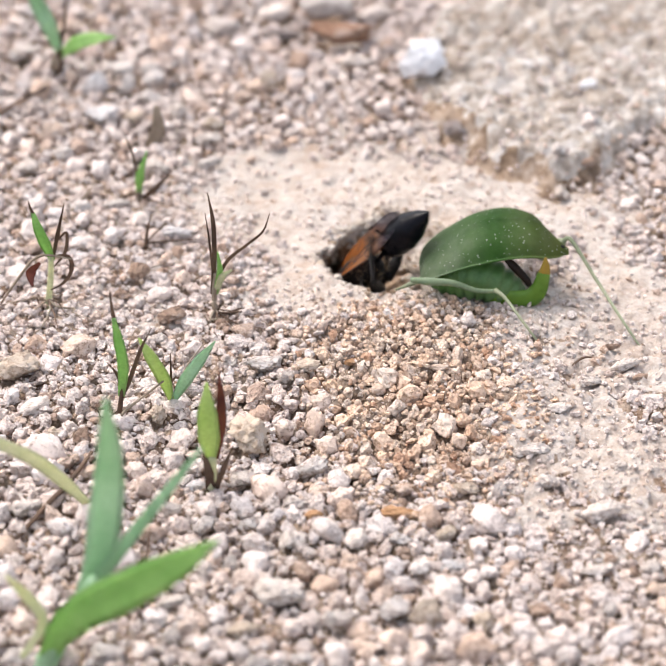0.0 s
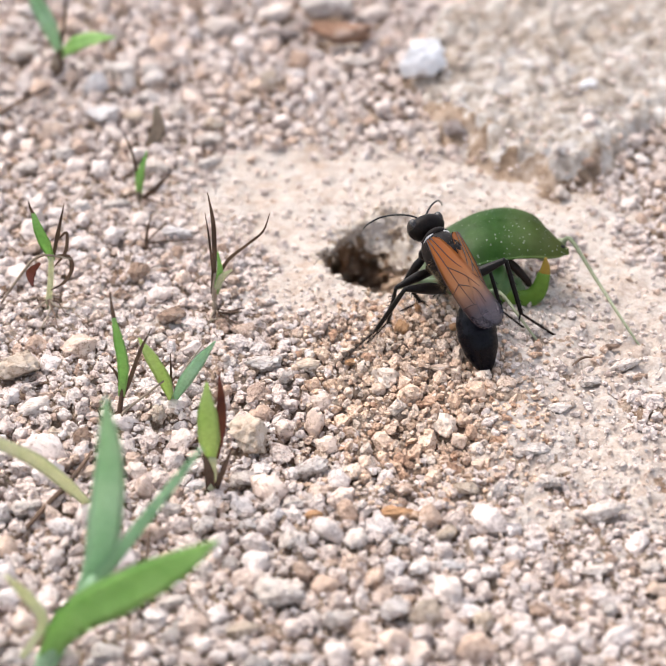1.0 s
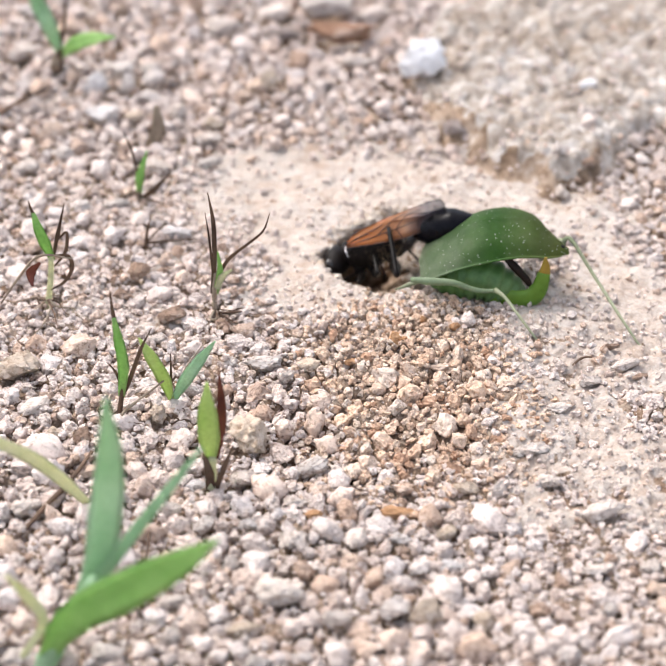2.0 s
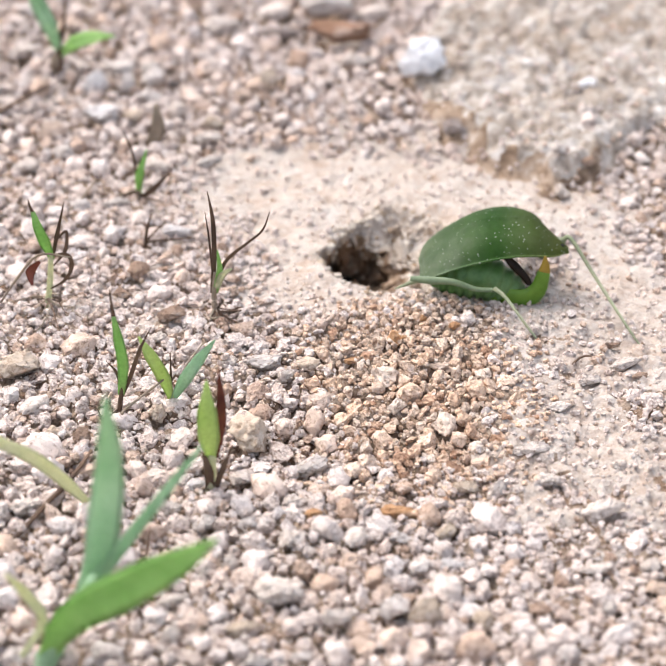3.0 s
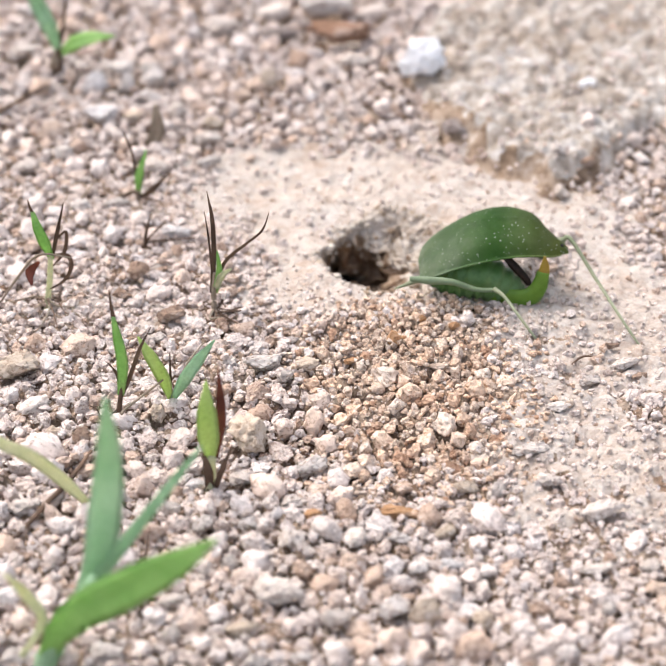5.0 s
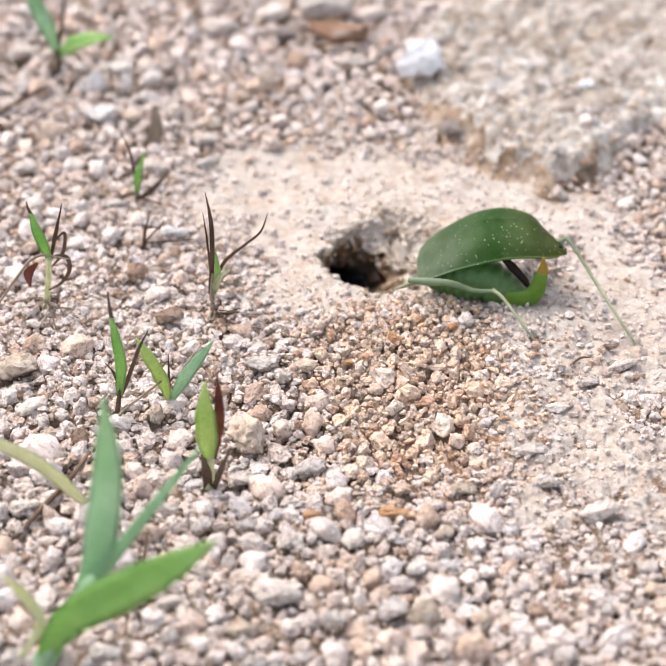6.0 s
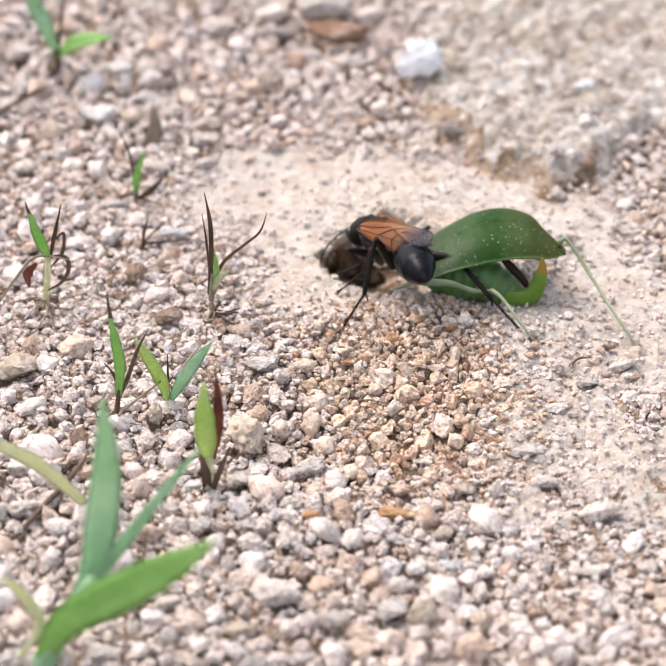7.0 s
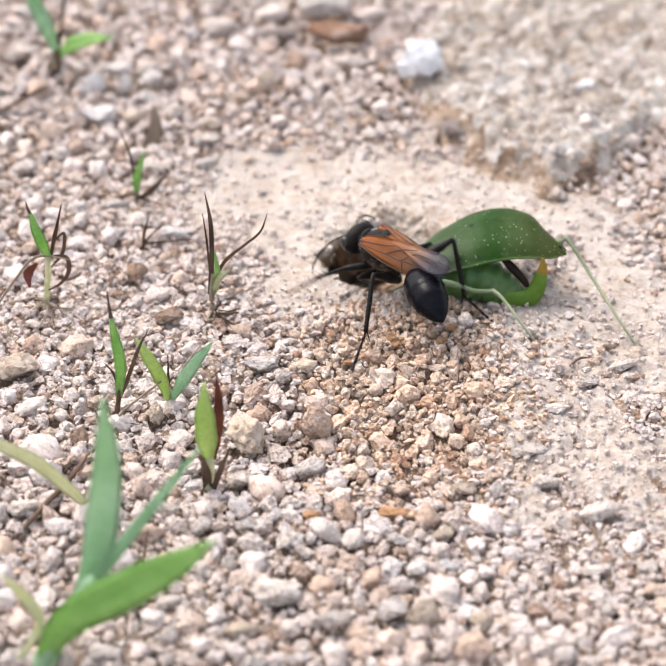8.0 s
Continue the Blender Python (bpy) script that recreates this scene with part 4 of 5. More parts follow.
leaf(eight, [(-43.6, 73.0, 1.9), (-42.4, 73.0, 7.9), (-41.2, 73.0, 14.4)], [0.58, 0.58, 0.36], M_DRY, "", FRONT)
leaf(eight, [(-43.5, 73.0, 2.6), (-40.6, 71.0, 5.8), (-37.4, 70.0, 7.3), (-33.8, 69.0, 8.1)], [0.9, 2.6, 2.2, 0.2], M_GRASS, "", Vector((0, -0.7, 0.7)))
stalk(eight, [(-43.9, 73.0, -2.7), (-43.6, 73.0, 1.1), (-43.2, 73.0, 4.1)], [0.94, 0.86, 0.43], M_DRY)

nine = thing_at("dry_stalk", (-25.9, 21.0, 0.0), "thin brown dry stalk forking over the stones", "dry plant", "withered stalks")
stalk(nine, [(-26.1, 21.0, -0.7), (-25.8, 21.0, 2.4), (-25.0, 21.0, 5.5)], [0.25, 0.22, 0.072], M_DRY)
stalk(nine, [(-25.8, 21.0, 0.7), (-23.5, 21.0, 1.0), (-19.0, 21.0, 1.4)], [0.16, 0.14, 0.072], M_DRY, "", "arm")
stalk(nine, [(-25.8, 21.0, 1.0), (-24.3, 21.0, 2.8), (-23.1, 21.0, 4.0)], [0.13, 0.11, 0.043], M_DRY, "", "arm")
stalk(nine, [(-26.2, 21.0, -0.1), (-28.0, 21.0, -0.6), (-30.1, 19.0, -0.5)], [0.22, 0.16, 0.072], M_DRY, "", "arm")


def rootlets(parent, foot, n, reach, seed):
    """Thin dry rootlets and straws sprawling over the grit from a plant's foot, most of them towards the front."""
    rng = np.random.RandomState(seed)
    for _ in range(n):
        ang, far = radians(rng.normal(-70, 80)), reach * rng.uniform(0.45, 1.0)
        pts = []
        for k in range(5):
            f = k / 4
            x = foot[0] + math.cos(ang) * far * f + rng.normal() * 0.7 * (k > 0)
            y = foot[1] + math.sin(ang) * far * f + rng.normal() * 0.5 * (k > 0)
            z = float(height(np.array(x), np.array(y))) + (0.7 * (1 - f) ** 2 + 0.1 + 0.5 * rng.rand())
            pts.append((x, y, z))
        r = rng.uniform(0.07, 0.15)
        stalk(parent, pts, [r * 1.3, r, r * 0.8, r * 0.4], M_DRY if rng.rand() < 0.55 else M_STRAW, "", "root")


rootlets(two, (-26.6, -18.4), 7, 6.5, 31)
rootlets(three, (-20.3, -15.3), 4, 3.5, 32)
rootlets(four, (-14.4, -32.9), 4, 3.5, 33)
rootlets(five, (-15.7, 4.8), 8, 8.0, 34)
rootlets(six, (-38.0, 6.3), 8, 9.0, 35)
rootlets(seven, (-28.0, 33.4), 3, 4.5, 36)


def twig(points, radii, mat, label, foot):
    ob = thing_at("twig", foot, label, "twig", "twigs on the gravel")
    stalk(ob, points, radii, mat, "", "shaft")


twig([(-52.5, 54.7, 1.0), (-48.7, 60.3, 1.2), (-44.4, 64.8, 1.5)], [0.36, 0.36, 0.25], M_DRY, "dark dry twig lying on gravel", (-49.0, 62.5, 0.0))
twig([(-36.7, -43.0, 0.8), (-33.2, -36.7, 1.6), (-31.1, -33.1, 1.8), (-29.1, -26.2, 1.0)], [0.25, 0.32, 0.36, 0.22], M_DRY, "dark brown twig lying on gravel", (-33.6, -34.8, 0.0))
twig([(-37.3, 29.2, 0.8), (-35.7, 31.4, 1.6), (-34.2, 35.1, 2.2)], [0.25, 0.22, 0.1], M_STRAW, "short straw stub lying on gravel", (-37.5, 30.5, 0.0))
twig([(-21.2, -46.2, 0.8), (-21.0, -43.9, 1.6), (-20.9, -41.3, 2.2)], [0.14, 0.16, 0.072], M_DRY, "short dark stub in the gravel", (-21.3, -45.3, 0.0))
twig([(30.3, -8.3, 0.8), (31.8, -7.0, 1.2), (33.5, -6.3, 0.8)], [0.14, 0.16, 0.072], M_DRY, "small dark piece lying on the grit", (32.0, -5.3, 0.0))

# ---- the prey: a green katydid lying beside the burrow ----
def build_katydid():
    root = thing_at("katydid", (21.0, 9.5, 0.0), "paralysed green katydid dusted with pale sand beside burrow", "katydid")
    # folded wings: a tent whose ridge runs above the body
    ridge = [(11.6, 10.4, 3.1), (12.8, 10.9, 5.0), (15.7, 11.4, 7.6), (19.5, 11.9, 10.0), (23.5, 12.4, 10.1), (26.7, 11.9, 9.9), (28.6, 10.9, 8.5), (31.2, 9.4, 7.3)]
    near = [(11.5, 8.0, 3.2), (12.4, 6.6, 4.1), (15.2, 6.0, 5.8), (19.1, 6.0, 7.1), (23.2, 6.3, 7.8), (26.7, 6.9, 7.6), (28.6, 7.4, 7.2), (31.2, 8.8, 6.7)]
    n, k = 34, 9
    top, low = smooth_path(ridge, n), smooth_path(near, n)
    for near_side in (True, False):
        bm = bmesh.new()
        rows = []
        for i in range(n + 1):
            a, b = top[i], low[i]
            e = b if near_side else Vector((b.x, 2 * a.y - b.y, b.z))
            bulge = 1.7 * math.sin(math.pi * min(1, i / n * 1.0)) ** 0.85
            ring = []
            for s in range(k + 1):
                f = s / k
                q = a.lerp(e, f)
                q += Vector((0, -0.8 if near_side else 0.8, 0.12)) * bulge * math.sin(math.pi * f ** 0.75)
                ring.append(bm.verts.new(q - Vector((21, 9.5, 0)) ))
            rows.append(ring)
        for ra, rb in zip(rows, rows[1:]):
            for s in range(k):
                bm.faces.new((ra[s], ra[s + 1], rb[s + 1], rb[s]))
        bmesh.ops.solidify(bm, geom=bm.faces[:], thickness=0.2)
        part("wing", bm, M_SHELL, root, "waxy green folded wing specked with sand")
    # the hem of the near wing
    bm = bmesh.new()
    tube(bm, local(root, [p + Vector((0, -0.15, 0)) for p in low[2:-1:3]]), [0.08, 0.12, 0.14, 0.14, 0.1], 6, 30)
    part("wing_hem", bm, M_SHELL, root, "green wing edge")
    # ringed abdomen
    bm = bmesh.new()
    path = smooth_path(local(root, [(12.2, 9.0, 3.0), (14.0, 9.0, 2.9), (16.5, 8.9, 3.2), (19.5, 8.6, 3.2), (22.4, 8.3, 2.1), (25.0, 7.9, 0.8)]), 44)
    radii = []
    for i in range(45):
        f = i / 44
        r = lerp([0.5, 1.3, 2.2, 2.9, 3.1, 3.0, 2.7, 2.2, 1.4], f)
        radii.append(r * (1 + 0.07 * math.sin(f * 10 * 2 * math.pi)))
    sweep(bm, path, circle(18), radii)
    part("abdomen", bm, M_BELLY, root, "soft green ringed belly")
    # sickle-shaped egg layer
    flat = [(c * 0.34, s) for c, s in circle(10)]
    bm = bmesh.new()
    path = smooth_path(local(root, [(20.6, 6.6, 2.0), (23.5, 6.4, 1.1), (25.8, 6.4, 1.2), (27.2, 6.4, 2.8), (27.8, 6.4, 5.4)]), 24)
    sweep(bm, path, flat, [1.3, 1.6, 1.6, 1.2, 0.85], 1.0, Vector((0, -1, 0)).cross(Vector((1, 0, 0))))
    part("ovipositor", bm, M_SICKLE, root, "curved green sickle")
    bm = bmesh.new()
    path = smooth_path(local(root, [(27.8, 6.4, 5.3), (27.9, 6.4, 6.4), (27.8, 6.4, 7.8)]), 8)
    sweep(bm, path, flat, [0.85, 0.6, 0.15], 1.0, Vector((1, 0, 0)))
    part("ovipositor_tip", bm, M_SICKLE_TIP, root, "yellow-brown tip")
    # dark stub under the wing
    bm = bmesh.new()
    tube(bm, local(root, [(22.5, 7.9, 7.1), (23.9, 7.4, 5.7), (25.5, 7.0, 4.0), (26.0, 6.9, 3.1)]), [0.4, 0.62, 0.5, 0.4], 10, 12)
    part("cercus", bm, M_FOOT, root, "dark brown stub")
    # near hind leg
    bm = bmesh.new()
    tube(bm, local(root, [(10.1, 4.9, 5.3), (12.6, 4.6, 5.2), (15.7, 4.4, 5.1), (18.7, 4.2, 4.1), (21.3, 4.0, 4.1)]), [0.35, 0.55, 0.45, 0.34, 0.28], 10, 18)
    leg = part("hind_leg", bm, M_THIGH, root, "pale green thigh")
    bm = bmesh.new()
    tube(bm, local(root, [(21.2, 4.0, 4.3), (22.5, 2.4, 4.0), (24.8, -1.1, 2.4), (27.6, -3.5, -0.5)]), [0.34, 0.24, 0.19, 0.12], 7, 18)
    part("shin", bm, M_LIMB, leg, "thin pale shin")
    # far hind leg: only knee and shin come out behind the wing tip
    bm = bmesh.new()
    tube(bm, local(root, [(27.8, 12.4, 4.3), (29.5, 11.4, 6.7), (30.8, 10.9, 7.4)]), [0.9, 0.7, 0.45], 9, 8)
    leg = part("hind_leg", bm, M_LIMB, root, "pale green thigh")
    bm = bmesh.new()
    tube(bm, local(root, [(30.6, 10.9, 7.5), (31.6, 10.4, 7.9), (34.5, 6.4, 4.7), (37.9, -0.6, 2.0), (40.4, -4.0, -0.4)]), [0.34, 0.3, 0.25, 0.2, 0.1], 7, 22)
    part("shin", bm, M_LIMB, leg, "thin straw-coloured shin")
    bm = bmesh.new()
    ball(bm, Vector((30.3, 9.6, 7.2)) - Vector((21, 9.5, 0)), (0.6, 0.5, 0.45), (0, 30, 0), 14, 10)
    part("wing_tip", bm, M_BLACK, root, "dark glossy spot")
    # head against the pit
    bm = bmesh.new()
    tube(bm, local(root, [(11.6, 6.9, 4.0), (9.9, 6.4, 3.5), (8.1, 5.9, 3.0)]), [0.5, 0.28, 0.08], 10, 10)
    part("head", bm, M_LIMB, root, "green head at the pit's edge")
    return root


build_katydid()



# ---- the digger wasp; its own space: x forward, y to its left, z up, from the middle of the thorax ----
def loft(bm, stations, n=20):
    """Rings across the x axis: x, height of the middle, half width, half height."""
    rings = []
    for x, z, w, h in stations:
        rings.append([bm.verts.new((x, w * c, z + h * s)) for c, s in circle(n)])
    for ra, rb in zip(rings, rings[1:]):
        for k in range(n):
            bm.faces.new((ra[k], ra[(k + 1) % n], rb[(k + 1) % n], rb[k]))
    bm.faces.new(rings[0][::-1])
    bm.faces.new(rings[-1])


def stations_through(rows, steps):
    out = []
    for i in range(steps + 1):
        f = i / steps * (len(rows) - 1)
        k = min(int(f), len(rows) - 2)
        g = f - k
        p = [rows[max(k - 1, 0)], rows[k], rows[k + 1], rows[min(k + 2, len(rows) - 1)]]
        out.append([0.5 * (2 * b + (c - a) * g + (2 * a - 5 * b + 4 * c - d) * g * g + (3 * b - a - 3 * c + d) * g ** 3) for a, b, c, d in zip(*p)])
    return [(x, z, max(w, 0.02), max(h, 0.02)) for x, z, w, h in out]


def fur(bm, centre, radii, n, length, rng, low=-0.3):
    """Short hairs standing off a body."""
    for _ in range(n):
        d = Vector(rng.normal(size=3)).normalized()
        if d.z < low:
            continue
        p = Vector(centre) + Vector([d[i] * radii[i] * 0.97 for i in range(3)])
        e = p + (d + Vector(rng.normal(size=3)) * 0.25).normalized() * length * rng.uniform(0.6, 1.2)
        side = d.orthogonal().normalized() * 0.025
        o = d.cross(side).normalized() * 0.025
        a, b, c, t = bm.verts.new(p + side), bm.verts.new(p - side + o), bm.verts.new(p - side - o), bm.verts.new(e)
        for f in ((a, b, t), (b, c, t), (c, a, t)):
            bm.faces.new(f)


LEGS = [  # name, hip, thigh, shin, foot lengths, thickness
    ("front_leg", (2.9, 1.3, -2.6), 4.0, 4.2, 4.0, 0.42),
    ("middle_leg", (0.9, 1.5, -3.1), 5.4, 5.6, 5.0, 0.46),
    ("hind_leg", (-2.2, 1.4, -3.1), 6.6, 7.6, 6.2, 0.55),
]
ABDOMEN_PIVOT = (-4.3, 0, -0.4)
WING_PIVOT = (2.0, 1.75, 2.0)


def build_wasp():
    rng = np.random.RandomState(12)
    root = tagged(empty("wasp"), "black digger wasp with amber wings digging its burrow", "wasp")
    bm = bmesh.new()
    loft(bm, stations_through([(-4.6, -0.5, 0.35, 0.35), (-4.2, -0.4, 1.2, 1.2), (-3.0, -0.2, 2.1, 2.1), (-1.0, -0.1, 2.5, 2.6), (1.0, 0.0, 2.65, 2.75), (2.6, 0.0, 2.3, 2.2), (3.5, -0.1, 1.7, 1.5), (4.2, -0.1, 0.8, 0.8), (4.6, -0.1, 0.4, 0.4)], 30))
    # collar and shoulder knobs
    tube(bm, [(3.0, -1.9, 0.3), (3.3, -1.0, 1.35), (3.35, 0, 1.65), (3.3, 1.0, 1.35), (3.0, 1.9, 0.3)], [0.35, 0.5, 0.55, 0.5, 0.35], 8, 14, 1.0, Vector((1, 0, 0)))
    for s in (-1, 1):
        ball(bm, (1.9, 1.8 * s, 1.35), (0.7, 0.5, 0.5))
    ball(bm, (-0.4, 0, 2.15), (1.0, 1.3, 0.6))
    for name, hip, *_ in LEGS:
        for s in (-1, 1):
            tube(bm, [(hip[0] * 0.9, 0.9 * s, -1.0), (hip[0], 1.3 * s, -2.0), (hip[0], hip[1] * s, hip[2])], [0.95, 0.85, 0.55], 9, 6)
    thorax = part("thorax", bm, M_THORAX, root, "matt black hairy thorax")
    bm = bmesh.new()
    fur(bm, (-0.3, 0, 0), (4.0, 2.6, 2.65), 650, 0.55, rng, -0.9)
    part("hair", bm, M_HAIR, thorax, "fine grey-gold body hair", smooth=False)
    # pale strips: silvery collar hair with its white glint put into the colour
    for s in (-1, 1):
        bm = bmesh.new()
        tube(bm, [(2.75, 2.05 * s, 0.5), (2.95, 1.5 * s, 1.35), (3.0, 0.75 * s, 1.85)], [0.1, 0.2, 0.08], 6, 8)
        part("collar_glint", bm, M_COLLAR_GLINT, thorax, "silvery hair and its painted glint along the collar")
    # golden down on the flanks behind the shoulders
    bm = bmesh.new()
    for s in (-1, 1):
        fur(bm, (-2.4, 1.0 * s, -0.6), (1.7, 1.35, 1.7), 420, 0.8, rng, -0.9)
    part("flank_hair", bm, M_HAIR, thorax, "golden-brown down on the flanks", smooth=False)
    # head
    bm = bmesh.new()
    ball(bm, (0.55, 0, 0), (1.45, 2.6, 1.9), (0, 12, 0), 26, 18)
    ball(bm, (1.5, 0, -0.7), (0.7, 1.2, 0.9))
    head = part("head", bm, M_THORAX, root, "broad black head")
    head.matrix_basis = pose(4.9 * MM, 0, 0.1 * MM)
    for s in (-1, 1):
        bm = bmesh.new()
        ball(bm, (0.9, 1.85 * s, 0.15), (0.95, 0.75, 1.4), (0, 15, 8 * s), 18, 14)
        part("eye", bm, M_EYE, head, "large dark oval eye")
        bm = bmesh.new()
        tube(bm, [(1.6, 0.8 * s, -1.3), (2.3, 0.9 * s, -2.1), (2.6, 0.2 * s, -2.8)], [0.4, 0.3, 0.08], 7, 8)
        part("mandible", bm, M_BLACK, head)
        bm = bmesh.new()
        tube(bm, [(1.7, 0.5 * s, 0.4), (2.3, 0.9 * s, 0.6), (3.5, 2.3 * s, 0.3), (4.8, 4.2 * s, -0.8), (5.5, 5.6 * s, -2.4), (5.7, 6.0 * s, -3.4)], [0.16, 0.125, 0.125, 0.12, 0.11, 0.06], 7, 22)
        part("antenna", bm, M_BLACK, head, "long curved black feeler")
    # abdomen on its thin waist, segment rings
    bm = bmesh.new()
    rows = stations_through([(0.3, 0, 0.32, 0.32), (-1.0, 0.1, 0.28, 0.28), (-1.9, 0.15, 0.45, 0.45), (-2.6, 0.1, 1.25, 1.15), (-4.1, 0, 2.1, 1.95), (-6.3, -0.1, 2.5, 2.35), (-8.5, -0.25, 2.2, 2.05), (-10.3, -0.5, 1.45, 1.3), (-11.5, -0.7, 0.65, 0.55), (-12.1, -0.8, 0.12, 0.1)], 54)
    ringed = []
    for x, z, w, h in rows:
        k = 1.0
        if x < -3:
            f = ((-x - 3) / 2.0) % 1
            k = 1.0 + 0.055 * f
        ringed.append((x, z, w * k, h * k))
    loft(bm, ringed, 24)
    abdomen = part("abdomen", bm, M_ABDOMEN, root, "glossy blue-black pointed abdomen")
    # wings: one curved membrane with veins a side
    wings = []
    for s in (-1, 1):
        bm = bmesh.new()
        n, k = 26, 6
        grid = []
        for i in range(n + 1):
            f = i / n
            x = -14.8 * f
            lead = 0.35 + 1.05 * math.sin(math.pi * min(1, f * 0.9 + 0.05)) ** 0.8
            trail = -(0.6 + 2.6 * f ** 0.55)
            if f > 0.84:  # the rounded tip
                close = math.sqrt(max(0.0, 1 - ((f - 0.84) / 0.16) ** 2)) * 0.97 + 0.03
                lead, trail = -1.2 + (full[0] + 1.2) * close, -1.2 + (full[1] + 1.2) * close
            else:
                full = (lead, trail)
            row = []
            for j in range(k + 1):
                g = j / k
                y = lead + (trail - lead) * g
                z = 0.55 - 0.16 * (y + 1.6) ** 2 * min(1, 0.3 + f) - 0.6 * f * f + 0.06 * math.sin(9 * f + 5 * g)
                row.append(bm.verts.new((x, y * s, z)))
            grid.append(row)
        for ra, rb in zip(grid, grid[1:]):
            for j in range(k):
                bm.faces.new((ra[j], ra[j + 1], rb[j + 1], rb[j]))
        pos = lambda f, g: grid[int(round(f * n))][int(round(g * k))].co.copy() + Vector((0, 0, 0.06))
        lines = [[pos(a, b) for a, b in line] for line in (
            ((0, 0), (0.3, 0), (0.6, 0), (0.85, 0)), ((0, 0.2), (0.3, 0.3), (0.5, 0.35), (0.72, 0.34)), ((0.3, 0.3), (0.45, 0.7), (0.62, 0.85)),
            ((0, 0.5), (0.3, 0.7), (0.55, 0.95)), ((0.5, 0.35), (0.55, 0.0)), ((0.5, 0.35), (0.62, 0.66), (0.78, 0.68)), ((0.68, 0.0), (0.72, 0.34), (0.8, 0.5)))]
        bmesh.ops.solidify(bm, geom=bm.faces[:], thickness=0.05)
        wing = part("wing", bm, M_WING, root, "amber wing with a smoky violet tip")
        for line in lines:
            bm = bmesh.new()
            tube(bm, line, [0.075, 0.065, 0.04], 5, 10)
            part("vein", bm, M_VEIN, wing, "dark brown wing vein")
        wings.append((s, wing))
    # legs
    legs = []
    for name, hip, a, b, c, th in LEGS:
        for s in (-1, 1):
            bm = bmesh.new()
            tube(bm, [(-0.3, 0, 0), (a * 0.3, 0, 0.1), (a * 0.7, 0, 0.05), (a, 0, 0)], [th * 1.15, th * 1.5, th * 1.05, th * 0.6], 10, 14)
            leg = part(name, bm, M_LEG, root, "black thigh")
            bm = bmesh.new()
            tube(bm, [(0, 0, 0), (b * 0.4, 0, 0), (b, 0, 0)], [th * 0.5, th * 0.62, th * 0.55], 8, 10)
            for q in range(9):
                x = b * (0.25 + 0.08 * q)
                e = 1 if q % 2 else -1
                tube(bm, [(x, 0.2 * e, 0.15), (x + 0.25, 0.45 * e, 0.4), (x + 0.45, 0.6 * e, 0.55)], [0.06, 0.05, 0.02], 4, 2)
            for e in (-1, 1):
                tube(bm, [(b - 0.1, 0.1 * e, -0.1), (b + 0.5, 0.3 * e, -0.4), (b + 1.1, 0.4 * e, -0.6)], [0.1, 0.08, 0.03], 5, 3)
            shin = part("shin", bm, M_LEG, leg, "spined black shin")
            bm = bmesh.new()
            for q in range(5):
                x0, x1 = c * q / 5.6, c * (q + 1) / 5.6
                tube(bm, [(x0, 0, 0), ((x0 + x1) / 2, 0, 0), (x1, 0, 0)], [th * 0.27, th * 0.30, th * 0.37], 6, 4)
                for e in (-1, 1):
                    tube(bm, [(x1 - 0.1, 0.1 * e, 0), (x1 + 0.2, 0.32 * e, -0.1)], [0.05, 0.02], 4, 1)
            for e in (-1, 1):
                tube(bm, [(c * 0.88, 0, 0), (c * 0.95, 0.2 * e, 0.05), (c, 0.3 * e, -0.2)], [0.16, 0.1, 0.03], 5, 3)
            foot = part("foot", bm, M_FOOT, leg, "jointed dark brown foot")
            legs.append((name, s, Vector((hip[0], hip[1] * s, hip[2])), a, b, c, leg, shin, foot))
    return root, head, abdomen, wings, legs


wasp, wasp_head, wasp_abdomen, wasp_wings, wasp_legs = build_wasp()


def moved_stone(name, label, tone, size, shape):
    me = STONE_SHAPES[shape].copy()
    me.name = name
    me.materials.append(M_TONES[tone])
    bmsize = Matrix.Diagonal((size[0] / 2, size[1] / 2, size[2] / 2, 1))
    me.transform(bmsize)
    return tagged(new(name, me), label, "stone", group="stones dug out by the wasp")


dug_pebble = moved_stone("dug_pebble", "grey-brown pebble the wasp has pulled out", "rosy", (4.4, 5.2, 4.4), 2)
dug_crumb = moved_stone("dug_crumb", "pinkish brown pebble pulled out of the burrow", "rosy", (3.5, 3.2, 2.8), 5)
dug_clod = moved_stone("dug_clod", "damp brown crumb of soil", "orange", (3.0, 2.6, 2.0), 7)


FLUNG = []  # crumb, when it flies, where it comes to rest
rng = np.random.RandomState(77)
for k in range(16):
    size = rng.uniform(0.8, 1.7)
    label = "damp brown soil crumb flung from the burrow" if k % 3 else "small orange grain flung from the burrow"
    crumb = moved_stone("soil_crumb", label, "brown" if k % 3 else "orange", (size * 1.1, size, size * 0.8), k % 10)
    FLUNG.append((crumb, 0.62 + 0.07 * k if k < 7 else 7.12 + 0.075 * (k - 7), rng.normal(10.5 if k < 7 else 11.5, 4.0), rng.normal(-3.5, 3.0)))


def stand(x, y, z, yaw, pitch, roll=0):
    """The wasp's pose: heading and how far its head is raised, in degrees."""
    return pose(x * MM, y * MM, z * MM, roll, -pitch, yaw)


def blend_keys(keys, t):
    """Reads rows of (t, values...) at a time, straight from row to row."""
    ts = [k[0] for k in keys]
    return [float(np.interp(t, ts, [k[i] for k in keys])) for i in range(1, len(keys[0]))]


